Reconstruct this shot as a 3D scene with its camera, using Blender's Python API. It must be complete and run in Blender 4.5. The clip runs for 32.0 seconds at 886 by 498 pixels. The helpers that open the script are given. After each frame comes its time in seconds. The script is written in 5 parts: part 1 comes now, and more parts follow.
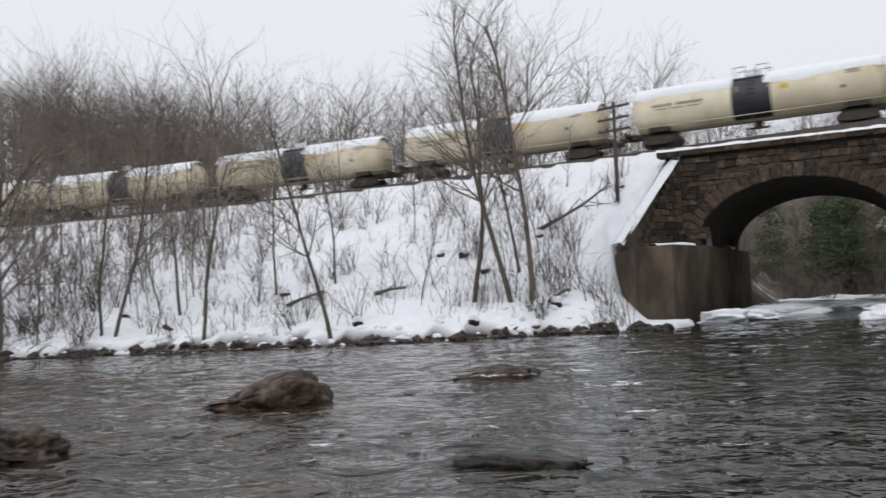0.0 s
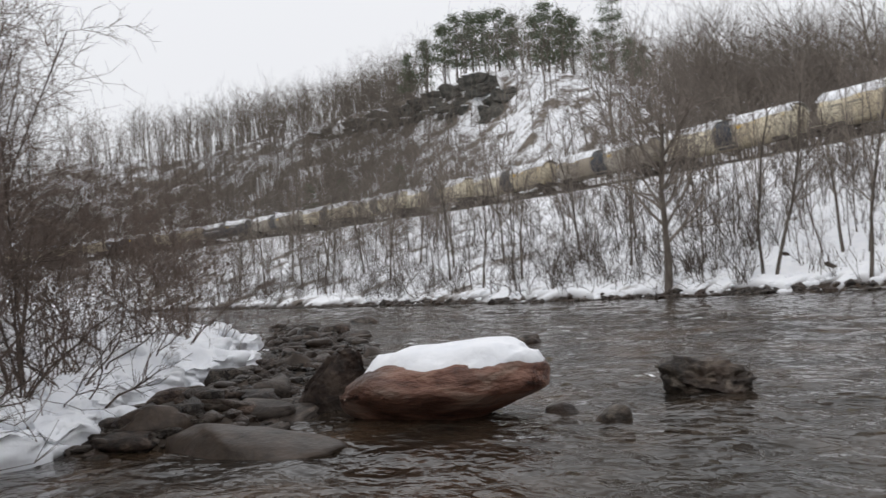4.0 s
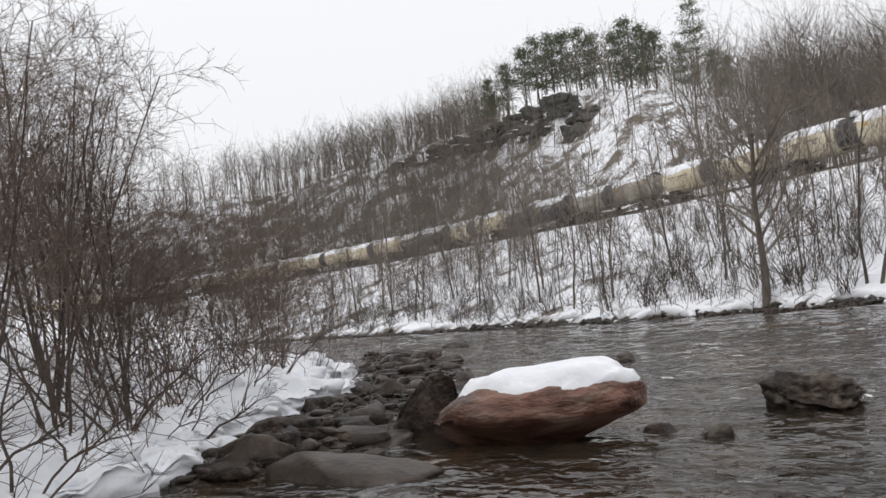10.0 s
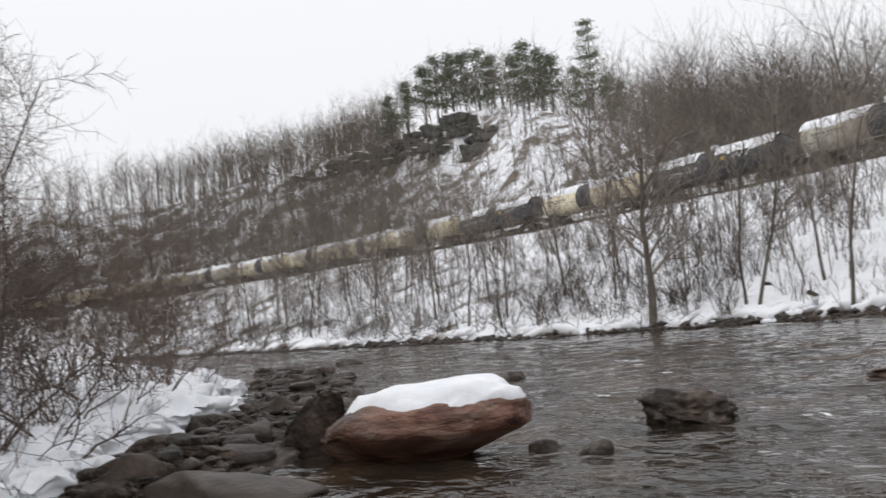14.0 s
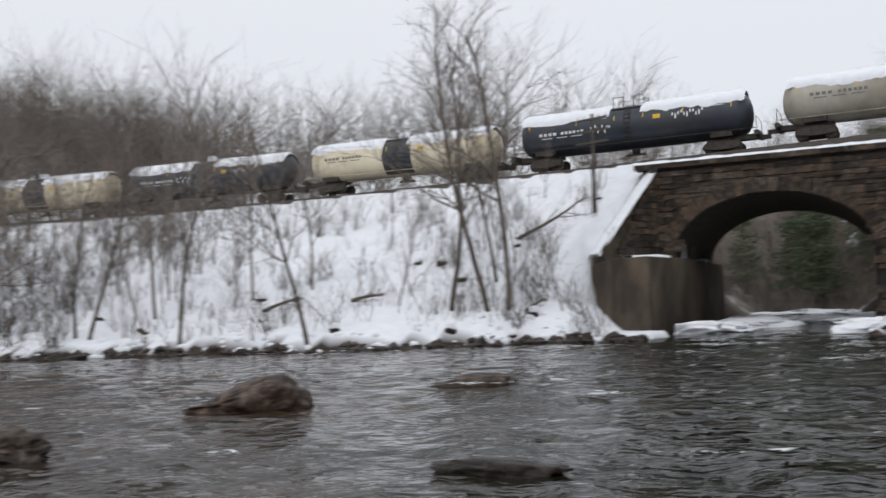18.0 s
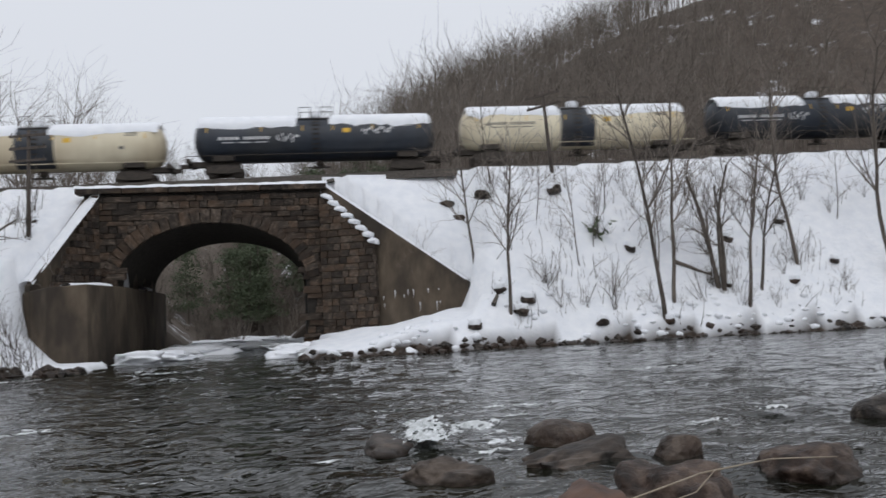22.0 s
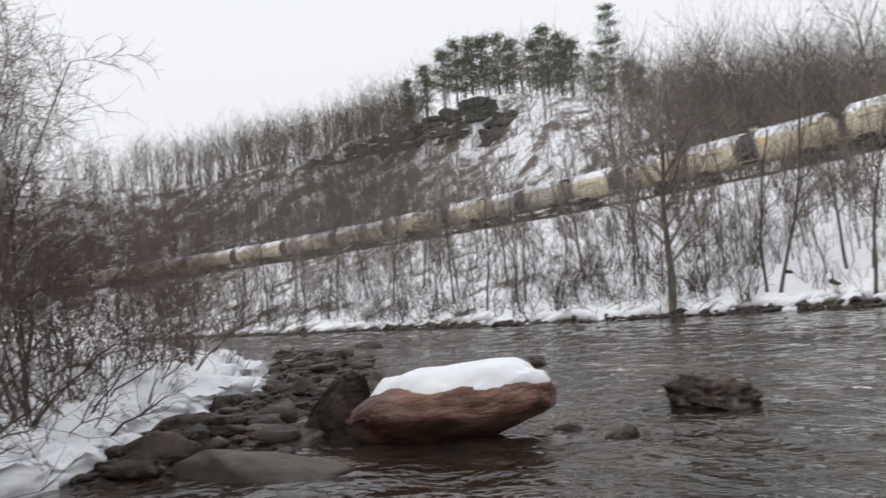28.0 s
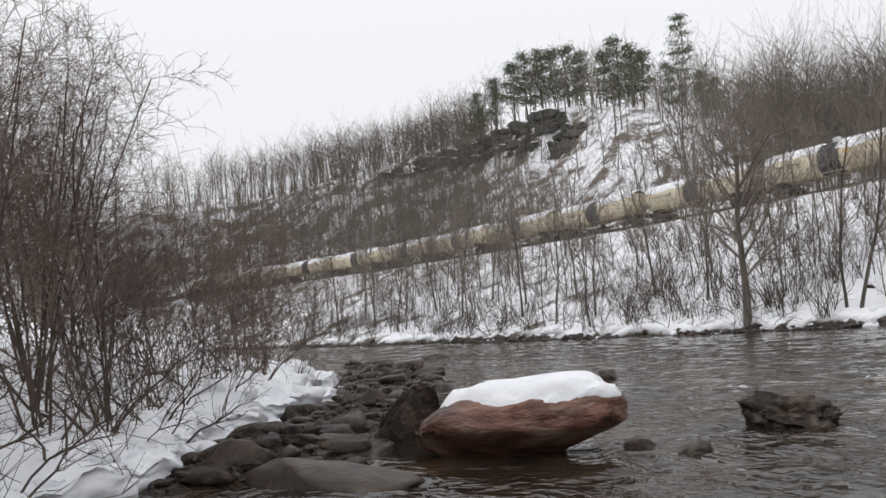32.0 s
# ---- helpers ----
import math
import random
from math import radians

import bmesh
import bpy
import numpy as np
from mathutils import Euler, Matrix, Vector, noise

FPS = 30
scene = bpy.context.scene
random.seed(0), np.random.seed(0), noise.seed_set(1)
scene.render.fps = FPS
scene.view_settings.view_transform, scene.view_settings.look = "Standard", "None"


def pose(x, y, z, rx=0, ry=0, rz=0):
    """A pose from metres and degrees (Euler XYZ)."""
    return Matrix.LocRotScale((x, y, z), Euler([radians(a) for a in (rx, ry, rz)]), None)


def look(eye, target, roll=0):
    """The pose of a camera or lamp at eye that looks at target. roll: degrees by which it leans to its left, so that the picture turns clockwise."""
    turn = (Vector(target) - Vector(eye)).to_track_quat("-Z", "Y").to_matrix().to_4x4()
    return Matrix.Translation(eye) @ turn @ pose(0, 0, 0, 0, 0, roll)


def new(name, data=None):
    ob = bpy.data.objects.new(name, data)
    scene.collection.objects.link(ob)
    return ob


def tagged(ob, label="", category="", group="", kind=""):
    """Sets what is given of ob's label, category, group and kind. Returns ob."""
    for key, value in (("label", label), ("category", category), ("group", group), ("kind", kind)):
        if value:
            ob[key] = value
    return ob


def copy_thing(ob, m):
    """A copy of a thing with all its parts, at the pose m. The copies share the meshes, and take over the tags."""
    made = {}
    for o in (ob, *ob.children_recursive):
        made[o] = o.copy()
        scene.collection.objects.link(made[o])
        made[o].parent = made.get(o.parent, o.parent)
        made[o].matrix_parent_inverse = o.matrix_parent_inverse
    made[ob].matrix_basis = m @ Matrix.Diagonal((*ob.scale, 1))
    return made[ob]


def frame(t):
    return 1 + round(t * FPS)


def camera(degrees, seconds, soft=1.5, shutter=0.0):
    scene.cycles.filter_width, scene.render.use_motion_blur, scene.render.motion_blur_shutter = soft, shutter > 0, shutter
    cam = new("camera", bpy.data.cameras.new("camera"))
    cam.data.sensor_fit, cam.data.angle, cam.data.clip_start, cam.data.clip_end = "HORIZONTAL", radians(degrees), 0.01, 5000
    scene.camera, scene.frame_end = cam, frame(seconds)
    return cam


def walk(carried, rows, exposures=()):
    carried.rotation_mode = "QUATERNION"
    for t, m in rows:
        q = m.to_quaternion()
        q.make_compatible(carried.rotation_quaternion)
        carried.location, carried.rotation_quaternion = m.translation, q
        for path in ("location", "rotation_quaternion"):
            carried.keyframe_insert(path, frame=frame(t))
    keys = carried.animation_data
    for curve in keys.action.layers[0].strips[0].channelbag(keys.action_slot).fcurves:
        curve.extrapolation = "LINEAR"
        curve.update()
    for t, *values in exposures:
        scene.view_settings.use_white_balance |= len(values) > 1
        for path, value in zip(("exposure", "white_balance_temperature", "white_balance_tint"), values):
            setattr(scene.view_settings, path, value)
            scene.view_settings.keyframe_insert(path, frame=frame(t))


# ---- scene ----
EYE = 2.2
cam = camera(52.10, 32.0, soft=1.5, shutter=0.5)
PATH = [
    (0.0, pose(0.16, 0.26, EYE + 0.02, 93.01, 2.84, 14.39)),
    (0.5, pose(0.18, 0.30, EYE + 0.04, 92.90, 2.89, 18.83)),
    (1.0, pose(0.11, 0.28, EYE + 0.05, 92.15, 2.87, 26.54)),
    (1.5, pose(0.06, 0.24, EYE + 0.04, 92.99, 3.31, 31.84)),
    (2.0, pose(0.03, 0.18, EYE + 0.03, 93.17, 4.15, 37.19)),
    (2.5, pose(-0.01, 0.12, EYE + 0.02, 93.25, 4.13, 41.45)),
    (3.0, pose(-0.02, 0.04, EYE + 0.02, 93.04, 4.22, 46.26)),
    (3.5, pose(-0.05, -0.02, EYE + 0.01, 92.61, 5.29, 51.27)),
    (4.0, pose(-0.05, -0.03, EYE + 0.02, 91.70, 4.31, 54.09)),
    (4.5, pose(-0.06, -0.05, EYE + 0.01, 92.87, 2.85, 56.55)),
    (6.5, pose(-0.08, -0.04, EYE - 0.01, 91.02, 2.66, 58.54)),
    (7.0, pose(-0.07, -0.03, EYE - 0.00, 91.60, 4.05, 58.17)),
    (7.5, pose(-0.06, -0.03, EYE - 0.00, 91.60, 4.49, 57.70)),
    (8.0, pose(-0.05, -0.02, EYE + 0.00, 92.28, 4.49, 57.22)),
    (8.5, pose(-0.05, -0.02, EYE + 0.00, 92.23, 4.87, 57.28)),
    (9.0, pose(-0.06, -0.02, EYE + 0.00, 92.07, 5.61, 57.15)),
    (9.5, pose(-0.06, -0.01, EYE + 0.01, 92.65, 6.17, 58.15)),
    (10.0, pose(-0.06, -0.02, EYE - 0.00, 93.76, 6.42, 59.77)),
    (10.5, pose(-0.04, -0.03, EYE - 0.01, 93.65, 6.56, 59.99)),
    (11.0, pose(-0.06, -0.05, EYE - 0.01, 93.81, 6.10, 60.10)),
    (11.5, pose(-0.04, -0.04, EYE - 0.01, 93.79, 6.34, 59.48)),
    (12.0, pose(-0.03, -0.02, EYE - 0.01, 93.63, 6.28, 58.48)),
    (12.5, pose(-0.02, 0.00, EYE - 0.01, 93.89, 6.23, 57.59)),
    (13.0, pose(-0.02, 0.02, EYE - 0.01, 94.06, 6.41, 56.89)),
    (13.5, pose(0.00, 0.06, EYE - 0.01, 93.96, 6.09, 54.95)),
    (14.0, pose(0.02, 0.08, EYE - 0.01, 94.11, 5.90, 53.26)),
    (14.5, pose(0.05, 0.13, EYE - 0.02, 91.82, 4.14, 46.80)),
    (16.5, pose(0.13, 0.20, EYE, 91.51, 2.87, 32.42)),
    (17.0, pose(0.10, 0.16, EYE + 0.01, 90.84, 0.87, 28.01)),
    (17.5, pose(0.06, 0.09, EYE + 0.00, 92.88, 2.10, 19.57)),
    (18.0, pose(0.06, 0.05, EYE + 0.00, 93.48, 1.95, 12.78)),
    (18.5, pose(0.09, 0.04, EYE - 0.01, 94.46, 1.58, 3.65)),
    (19.0, pose(0.11, 0.04, EYE - 0.01, 94.94, 1.08, -4.19)),
    (19.5, pose(0.12, 0.04, EYE - 0.01, 94.54, 0.31, -9.33)),
    (20.0, pose(0.10, 0.04, EYE - 0.01, 94.08, 0.23, -9.83)),
    (20.5, pose(0.08, 0.03, EYE - 0.00, 93.65, 0.97, -9.54)),
    (21.0, pose(0.08, 0.04, EYE + 0.01, 94.87, 1.06, -15.28)),
    (21.5, pose(0.05, 0.03, EYE + 0.00, 94.47, 1.95, -22.66)),
    (22.0, pose(0.04, 0.03, EYE + 0.00, 93.89, 2.69, -21.41)),
    (22.5, pose(0.04, 0.02, EYE + 0.00, 93.39, 3.79, -17.75)),
    (23.0, pose(0.05, 0.03, EYE + 0.01, 90.54, 3.68, -13.07)),
    (23.5, pose(0.04, 0.02, EYE + 0.00, 92.59, 2.86, -9.47)),
    (24.0, pose(-0.03, -0.01, EYE - 0.00, 93.70, 3.17, -6.11)),
    (24.5, pose(-0.03, -0.02, EYE - 0.01, 94.29, 3.07, 1.13)),
    (26.5, pose(0.05, 0.18, EYE + 0.03, 93.07, 2.80, 26.00)),
    (27.0, pose(0.01, 0.10, EYE + 0.01, 92.57, 4.62, 36.28)),
    (27.5, pose(-0.03, -0.01, EYE + 0.00, 93.25, 5.62, 46.92)),
    (28.0, pose(-0.04, -0.06, EYE - 0.01, 93.23, 5.20, 54.30)),
    (28.5, pose(-0.06, -0.10, EYE - 0.01, 92.64, 4.89, 56.32)),
    (29.0, pose(-0.07, -0.12, EYE + 0.00, 92.80, 5.14, 58.96)),
    (29.5, pose(-0.05, -0.10, EYE + 0.01, 95.48, 7.03, 60.41)),
    (30.0, pose(-0.04, -0.11, EYE - 0.02, 94.71, 5.76, 60.55)),
    (30.5, pose(-0.04, -0.12, EYE - 0.02, 94.65, 5.63, 59.76)),
    (31.0, pose(-0.02, -0.10, EYE - 0.03, 94.34, 5.79, 59.27)),
    (31.5, pose(-0.03, -0.09, EYE - 0.00, 94.31, 5.15, 59.06)),
    (32.0, pose(-0.02, -0.10, EYE - 0.02, 94.41, 4.73, 58.63)),
]
walk(cam, PATH, [(0.0, -0.25, 6450, 10), (2.5, -0.28, 6500, 10), (5.5, -0.07, 6650, 10), (13.0, -0.07, 6650, 10), (16.5, -0.10, 6500, 10), (18.0, -0.28, 6400, 10), (19.5, -0.34, 6300, 10), (22.0, -0.42, 6300, 10), (23.5, -0.50, 6300, 10), (25.0, -0.40, 6400, 10), (27.0, -0.24, 6450, 10), (28.0, -0.11, 6600, 10), (32.0, -0.11, 6650, 10)])

# ---- light: an overcast winter sky ----
scene.view_settings.exposure = 0.0
world = bpy.data.worlds.new("overcast_sky")
scene.world = world
world.use_nodes = True
wn, wl = world.node_tree.nodes, world.node_tree.links
wn.clear()
sky = wn.new("ShaderNodeTexSky")
sky.sky_type, sky.sun_disc = "NISHITA", False
sky.sun_elevation, sky.sun_rotation = radians(38), radians(200)
haze = wn.new("ShaderNodeMixRGB")
haze.inputs[0].default_value = 0.93
haze.inputs[2].default_value = (8.9, 9.05, 9.45, 1)
wbg, wout = wn.new("ShaderNodeBackground"), wn.new("ShaderNodeOutputWorld")
wbg.inputs[1].default_value = 0.103
wl.new(sky.outputs[0], haze.inputs[1])
sky_tc, sky_sep, sky_up = wn.new("ShaderNodeTexCoord"), wn.new("ShaderNodeSeparateXYZ"), wn.new("ShaderNodeMapRange")
sky_up.inputs[3].default_value, sky_up.inputs[4].default_value = 1.03, 1.3   # an overcast sky is brighter overhead
sky_mul = wn.new("ShaderNodeVectorMath")
sky_mul.operation = "SCALE"
wl.new(sky_tc.outputs["Generated"], sky_sep.inputs[0])
wl.new(sky_sep.outputs[2], sky_up.inputs[0])
wl.new(haze.outputs[0], sky_mul.inputs[0])
wl.new(sky_up.outputs[0], sky_mul.inputs["Scale"])
wl.new(sky_mul.outputs[0], wbg.inputs[0])
wl.new(wbg.outputs[0], wout.inputs[0])
sun = new("sun", bpy.data.lights.new("sun", "SUN"))
sun.data.energy, sun.data.angle, sun.data.color = 0.6, radians(40), (1.0, 0.97, 0.93)
sun.matrix_world = look((0, 0, 50), (10, 25, 20))


# ---- materials ----
def ramp_node(nt, fac, stops):
    r = nt.nodes.new("ShaderNodeValToRGB")
    els = r.color_ramp.elements
    while len(els) < len(stops):
        els.new(0.5)
    for e, (p, c) in zip(els, stops):
        e.position, e.color = p, (*c, 1)
    nt.links.new(fac, r.inputs[0])
    return r.outputs[0]


def noise_node(nt, vec, scale, detail=4.0, rough=0.55, dist=0.0):
    n = nt.nodes.new("ShaderNodeTexNoise")
    n.inputs["Scale"].default_value, n.inputs["Detail"].default_value = scale, detail
    n.inputs["Roughness"].default_value, n.inputs["Distortion"].default_value = rough, dist
    nt.links.new(vec, n.inputs["Vector"])
    return n.outputs["Fac"]


def mix_node(nt, fac, a, b, mode="MIX"):
    m = nt.nodes.new("ShaderNodeMixRGB")
    m.blend_type = mode
    for sock, v in ((m.inputs[0], fac), (m.inputs[1], a), (m.inputs[2], b)):
        if isinstance(v, bpy.types.NodeSocket):
            nt.links.new(v, sock)
        elif isinstance(v, (int, float)):
            sock.default_value = v
        else:
            sock.default_value = (*v, 1)
    return m.outputs[0]


def material(name, stops, scale=3.0, rough=0.8, bump=0.3, bump_scale=None, second=None, second_scale=0.4, second_amount=0.5,
             vary=0.0, coords="Object", stretch=(1, 1, 1), metal=0.0, spec=0.4, dist=0.0, bump_dist=0.02):
    """Two scales of noise through colour stops, bump, and a shade of its own for each piece."""
    m = bpy.data.materials.new(name)
    m.use_nodes = True
    nt = m.node_tree
    p = nt.nodes["Principled BSDF"]
    tc = nt.nodes.new("ShaderNodeTexCoord")
    mp = nt.nodes.new("ShaderNodeMapping")
    mp.inputs["Scale"].default_value = stretch
    nt.links.new(tc.outputs[coords], mp.inputs[0])
    vec = mp.outputs[0]
    oi = nt.nodes.new("ShaderNodeObjectInfo")
    add = nt.nodes.new("ShaderNodeVectorMath")
    add.operation = "MULTIPLY_ADD"
    nt.links.new(oi.outputs["Random"], add.inputs[0])
    add.inputs[1].default_value = (31, 17, 23)
    nt.links.new(vec, add.inputs[2])
    vec = add.outputs[0]
    col = ramp_node(nt, noise_node(nt, vec, scale, 6, 0.6, dist), stops)
    if second:
        f2 = ramp_node(nt, noise_node(nt, vec, second_scale, 3), [(0.42, (0, 0, 0)), (0.62, (second_amount,) * 3)])
        col = mix_node(nt, f2, col, second)
    if vary:
        mr = nt.nodes.new("ShaderNodeMapRange")
        mr.inputs[3].default_value, mr.inputs[4].default_value = 1 - vary, 1 + vary
        nt.links.new(oi.outputs["Random"], mr.inputs[0])
        vm = nt.nodes.new("ShaderNodeVectorMath")
        vm.operation = "SCALE"
        nt.links.new(col, vm.inputs[0])
        nt.links.new(mr.outputs[0], vm.inputs["Scale"])
        col = vm.outputs[0]
    nt.links.new(col, p.inputs["Base Color"])
    p.inputs["Roughness"].default_value, p.inputs["Metallic"].default_value = rough, metal
    p.inputs["Specular IOR Level"].default_value = spec
    if bump:
        b = nt.nodes.new("ShaderNodeBump")
        b.inputs["Strength"].default_value, b.inputs["Distance"].default_value = bump, bump_dist
        nt.links.new(noise_node(nt, vec, bump_scale or scale * 3, 5), b.inputs["Height"])
        nt.links.new(b.outputs[0], p.inputs["Normal"])
    return m


SNOW = material("snow", [(0.3, (0.80, 0.82, 0.86)), (0.7, (0.90, 0.91, 0.93))], 2.0, 0.75, 0.5, 5.0, spec=0.25, bump_dist=0.05)
CREAM = material("cream_tank_paint", [(0.3, (0.62, 0.55, 0.40)), (0.7, (0.76, 0.69, 0.52))], 1.2, 0.5, 0.08, 8, (0.36, 0.27, 0.16), 0.35, 0.45, vary=0.1, stretch=(0.6, 1, 0.35))
BLACK = material("black_tank_paint", [(0.3, (0.016, 0.021, 0.03)), (0.7, (0.034, 0.042, 0.056))], 1.5, 0.4, 0.08, 8, (0.05, 0.047, 0.042), 0.5, 0.4, stretch=(0.6, 1, 0.4))
UNDER = material("dirty_underframe", [(0.3, (0.03, 0.026, 0.022)), (0.7, (0.075, 0.06, 0.048))], 4.0, 0.75, 0.2)
BARK = material("bare_bark", [(0.3, (0.068, 0.056, 0.046)), (0.7, (0.165, 0.14, 0.117))], 3.0, 0.9, 0.3, 12, vary=0.25, stretch=(1, 1, 0.3))
GREYTWIG = material("grey_woods", [(0.3, (0.095, 0.08, 0.067)), (0.7, (0.225, 0.193, 0.163))], 1.5, 0.9, 0, vary=0.2)
TWIG = material("bare_twigs", [(0.3, (0.125, 0.104, 0.088)), (0.7, (0.24, 0.205, 0.175))], 1.5, 0.9, 0, vary=0.2)
HILLTWIG = material("dark_woods", [(0.3, (0.045, 0.036, 0.03)), (0.7, (0.12, 0.098, 0.08))], 1.5, 0.9, 0, vary=0.2)
REDTWIG = material("red_brown_twigs", [(0.3, (0.07, 0.05, 0.04)), (0.7, (0.185, 0.138, 0.11))], 1.5, 0.8, 0, vary=0.2)
NEEDLE = material("pine_needles", [(0.3, (0.055, 0.078, 0.045)), (0.7, (0.15, 0.18, 0.105))], 2.0, 0.8, 0)
BOULDER = material("red_brown_boulder", [(0.34, (0.025, 0.010, 0.007)), (0.43, (0.12, 0.05, 0.032)), (0.54, (0.22, 0.11, 0.076)), (0.66, (0.32, 0.22, 0.17))], 2.0, 0.38, 1.0, 11, (0.035, 0.016, 0.011), 0.9, 0.8, dist=0.6, stretch=(0.55, 1, 1.5), bump_dist=0.06)
ROCK = material("river_rock", [(0.37, (0.008, 0.006, 0.005)), (0.5, (0.03, 0.024, 0.019)), (0.63, (0.105, 0.087, 0.07))], 4.0, 0.38, 0.9, 9, (0.06, 0.036, 0.024), 0.9, 0.6, vary=0.4, dist=0.5, bump_dist=0.08, spec=0.25)
STONE = material("weathered_stone", [(0.3, (0.018, 0.014, 0.011)), (0.52, (0.055, 0.042, 0.032)), (0.7, (0.14, 0.11, 0.085))], 2.2, 0.85, 1.0, 6, (0.085, 0.048, 0.026), 0.5, 0.5, vary=0.6, bump_dist=0.07)
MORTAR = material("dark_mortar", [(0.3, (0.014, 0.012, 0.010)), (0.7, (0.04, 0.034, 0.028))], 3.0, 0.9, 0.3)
CONCRETE = material("stained_concrete", [(0.3, (0.06, 0.045, 0.031)), (0.7, (0.15, 0.117, 0.082))], 1.0, 0.85, 0.3, 9, (0.028, 0.022, 0.017), 0.45, 0.8, stretch=(1, 1, 0.5))
BALLAST = material("dark_ballast", [(0.3, (0.03, 0.026, 0.022)), (0.7, (0.11, 0.095, 0.08))], 6.0, 0.9, 0.5)
POLE = material("old_pole_wood", [(0.3, (0.05, 0.04, 0.033)), (0.7, (0.12, 0.10, 0.085))], 6.0, 0.9, 0.3, stretch=(1, 1, 0.1))

DIRTY = material("grimy_tank_paint", [(0.3, (0.34, 0.31, 0.26)), (0.7, (0.52, 0.49, 0.42))], 1.2, 0.6, 0.08, 8, (0.20, 0.155, 0.105), 0.4, 0.65, vary=0.1, stretch=(0.6, 1, 0.35))
WETROCK = material("wet_rock", [(0.3, (0.022, 0.016, 0.012)), (0.7, (0.07, 0.05, 0.037))], 3.0, 0.36, 0.5, 10, vary=0.25, spec=0.25, bump_dist=0.03)
DARKBROWN = material("dark_brown_rock", [(0.37, (0.016, 0.010, 0.007)), (0.5, (0.048, 0.03, 0.022)), (0.63, (0.12, 0.085, 0.064))], 3.5, 0.5, 0.9, 9, (0.03, 0.028, 0.024), 0.9, 0.6, vary=0.35, spec=0.25, bump_dist=0.06)
BROWNROCK = material("orange_brown_rock", [(0.38, (0.045, 0.018, 0.010)), (0.62, (0.19, 0.088, 0.048))], 2.5, 0.6, 0.6, 10, (0.07, 0.05, 0.04), 1.0, 0.5)
CLIFF = material("dark_cliff", [(0.36, (0.03, 0.031, 0.028)), (0.64, (0.115, 0.113, 0.1))], 0.5, 0.9, 0.6, 1.5, (0.13, 0.12, 0.105), 0.2, 0.5, bump_dist=0.3)
BROWNGREY = material("grey_brown_rock", [(0.38, (0.016, 0.012, 0.009)), (0.5, (0.05, 0.038, 0.03)), (0.63, (0.12, 0.094, 0.075))], 2.5, 0.55, 0.7, 9, (0.04, 0.03, 0.024), 0.8, 0.6, dist=0.6, stretch=(0.6, 1, 1.4), spec=0.3, bump_dist=0.05)
ICE = material("pale_ice", [(0.3, (0.62, 0.62, 0.6)), (0.7, (0.75, 0.76, 0.76))], 4, 0.3, 0)
STEM = material("dark_brown_stems", [(0.3, (0.04, 0.028, 0.022)), (0.7, (0.115, 0.084, 0.066))], 3.0, 0.8, 0.2, 14, vary=0.25)
STRAW = material("pale_dead_wood", [(0.3, (0.26, 0.21, 0.15)), (0.7, (0.42, 0.35, 0.27))], 5, 0.8, 0.2)
FOAM = material("foam", [(0.35, (0.34, 0.36, 0.35)), (0.6, (0.78, 0.80, 0.81))], 9, 0.5, 0.4, 30)

# water: dark, clear over a brown bed, with wind ripples and riffles
WATER = bpy.data.materials.new("river_water")
WATER.use_nodes = True
nt = WATER.node_tree
pw = nt.nodes["Principled BSDF"]
tc = nt.nodes.new("ShaderNodeTexCoord")
mp = nt.nodes.new("ShaderNodeMapping")
mp.inputs["Scale"].default_value = (0.75, 1.0, 1.0)
mp.inputs["Rotation"].default_value = (0, 0, radians(-8))
nt.links.new(tc.outputs["Object"], mp.inputs[0])
pw.inputs["Base Color"].default_value = (0.02, 0.019, 0.015, 1)
pw.inputs["Roughness"].default_value = 0.03
pw.inputs["IOR"].default_value = 1.33
heights = []
for scale, weight, dist in ((1.1, 0.30, 0.8), (3.4, 0.11, 0.6), (9.0, 0.022, 0.3)):
    m = nt.nodes.new("ShaderNodeMath")
    m.operation = "MULTIPLY"
    m.inputs[1].default_value = weight
    nt.links.new(noise_node(nt, mp.outputs[0], scale, 2, 0.5, dist), m.inputs[0])
    heights.append(m.outputs[0])
total = heights[0]
for hgt in heights[1:]:
    m = nt.nodes.new("ShaderNodeMath")
    nt.links.new(total, m.inputs[0])
    nt.links.new(hgt, m.inputs[1])
    total = m.outputs[0]
b1 = nt.nodes.new("ShaderNodeBump")
b1.inputs["Strength"].default_value, b1.inputs["Distance"].default_value = 1.0, 0.6
nt.links.new(total, b1.inputs["Height"])
nt.links.new(b1.outputs[0], pw.inputs["Normal"])
geo, xyz, shoal = nt.nodes.new("ShaderNodeNewGeometry"), nt.nodes.new("ShaderNodeSeparateXYZ"), nt.nodes.new("ShaderNodeMapRange")
nt.links.new(geo.outputs["Position"], xyz.inputs[0])
nt.links.new(xyz.outputs[0], shoal.inputs[0])
shoal.inputs[1].default_value, shoal.inputs[2].default_value = -1.0, -9.0
bed_f = noise_node(nt, geo.outputs["Position"], 0.35, 5, 0.6)
deep = ramp_node(nt, bed_f, [(0.35, (0.005, 0.007, 0.005)), (0.65, (0.016, 0.015, 0.009))])
shallow = ramp_node(nt, bed_f, [(0.35, (0.010, 0.009, 0.008)), (0.52, (0.034, 0.024, 0.016)), (0.68, (0.075, 0.045, 0.025))])
bedcol = mix_node(nt, shoal.outputs[0], deep, shallow)
nt.links.new(bedcol, pw.inputs["Base Color"])


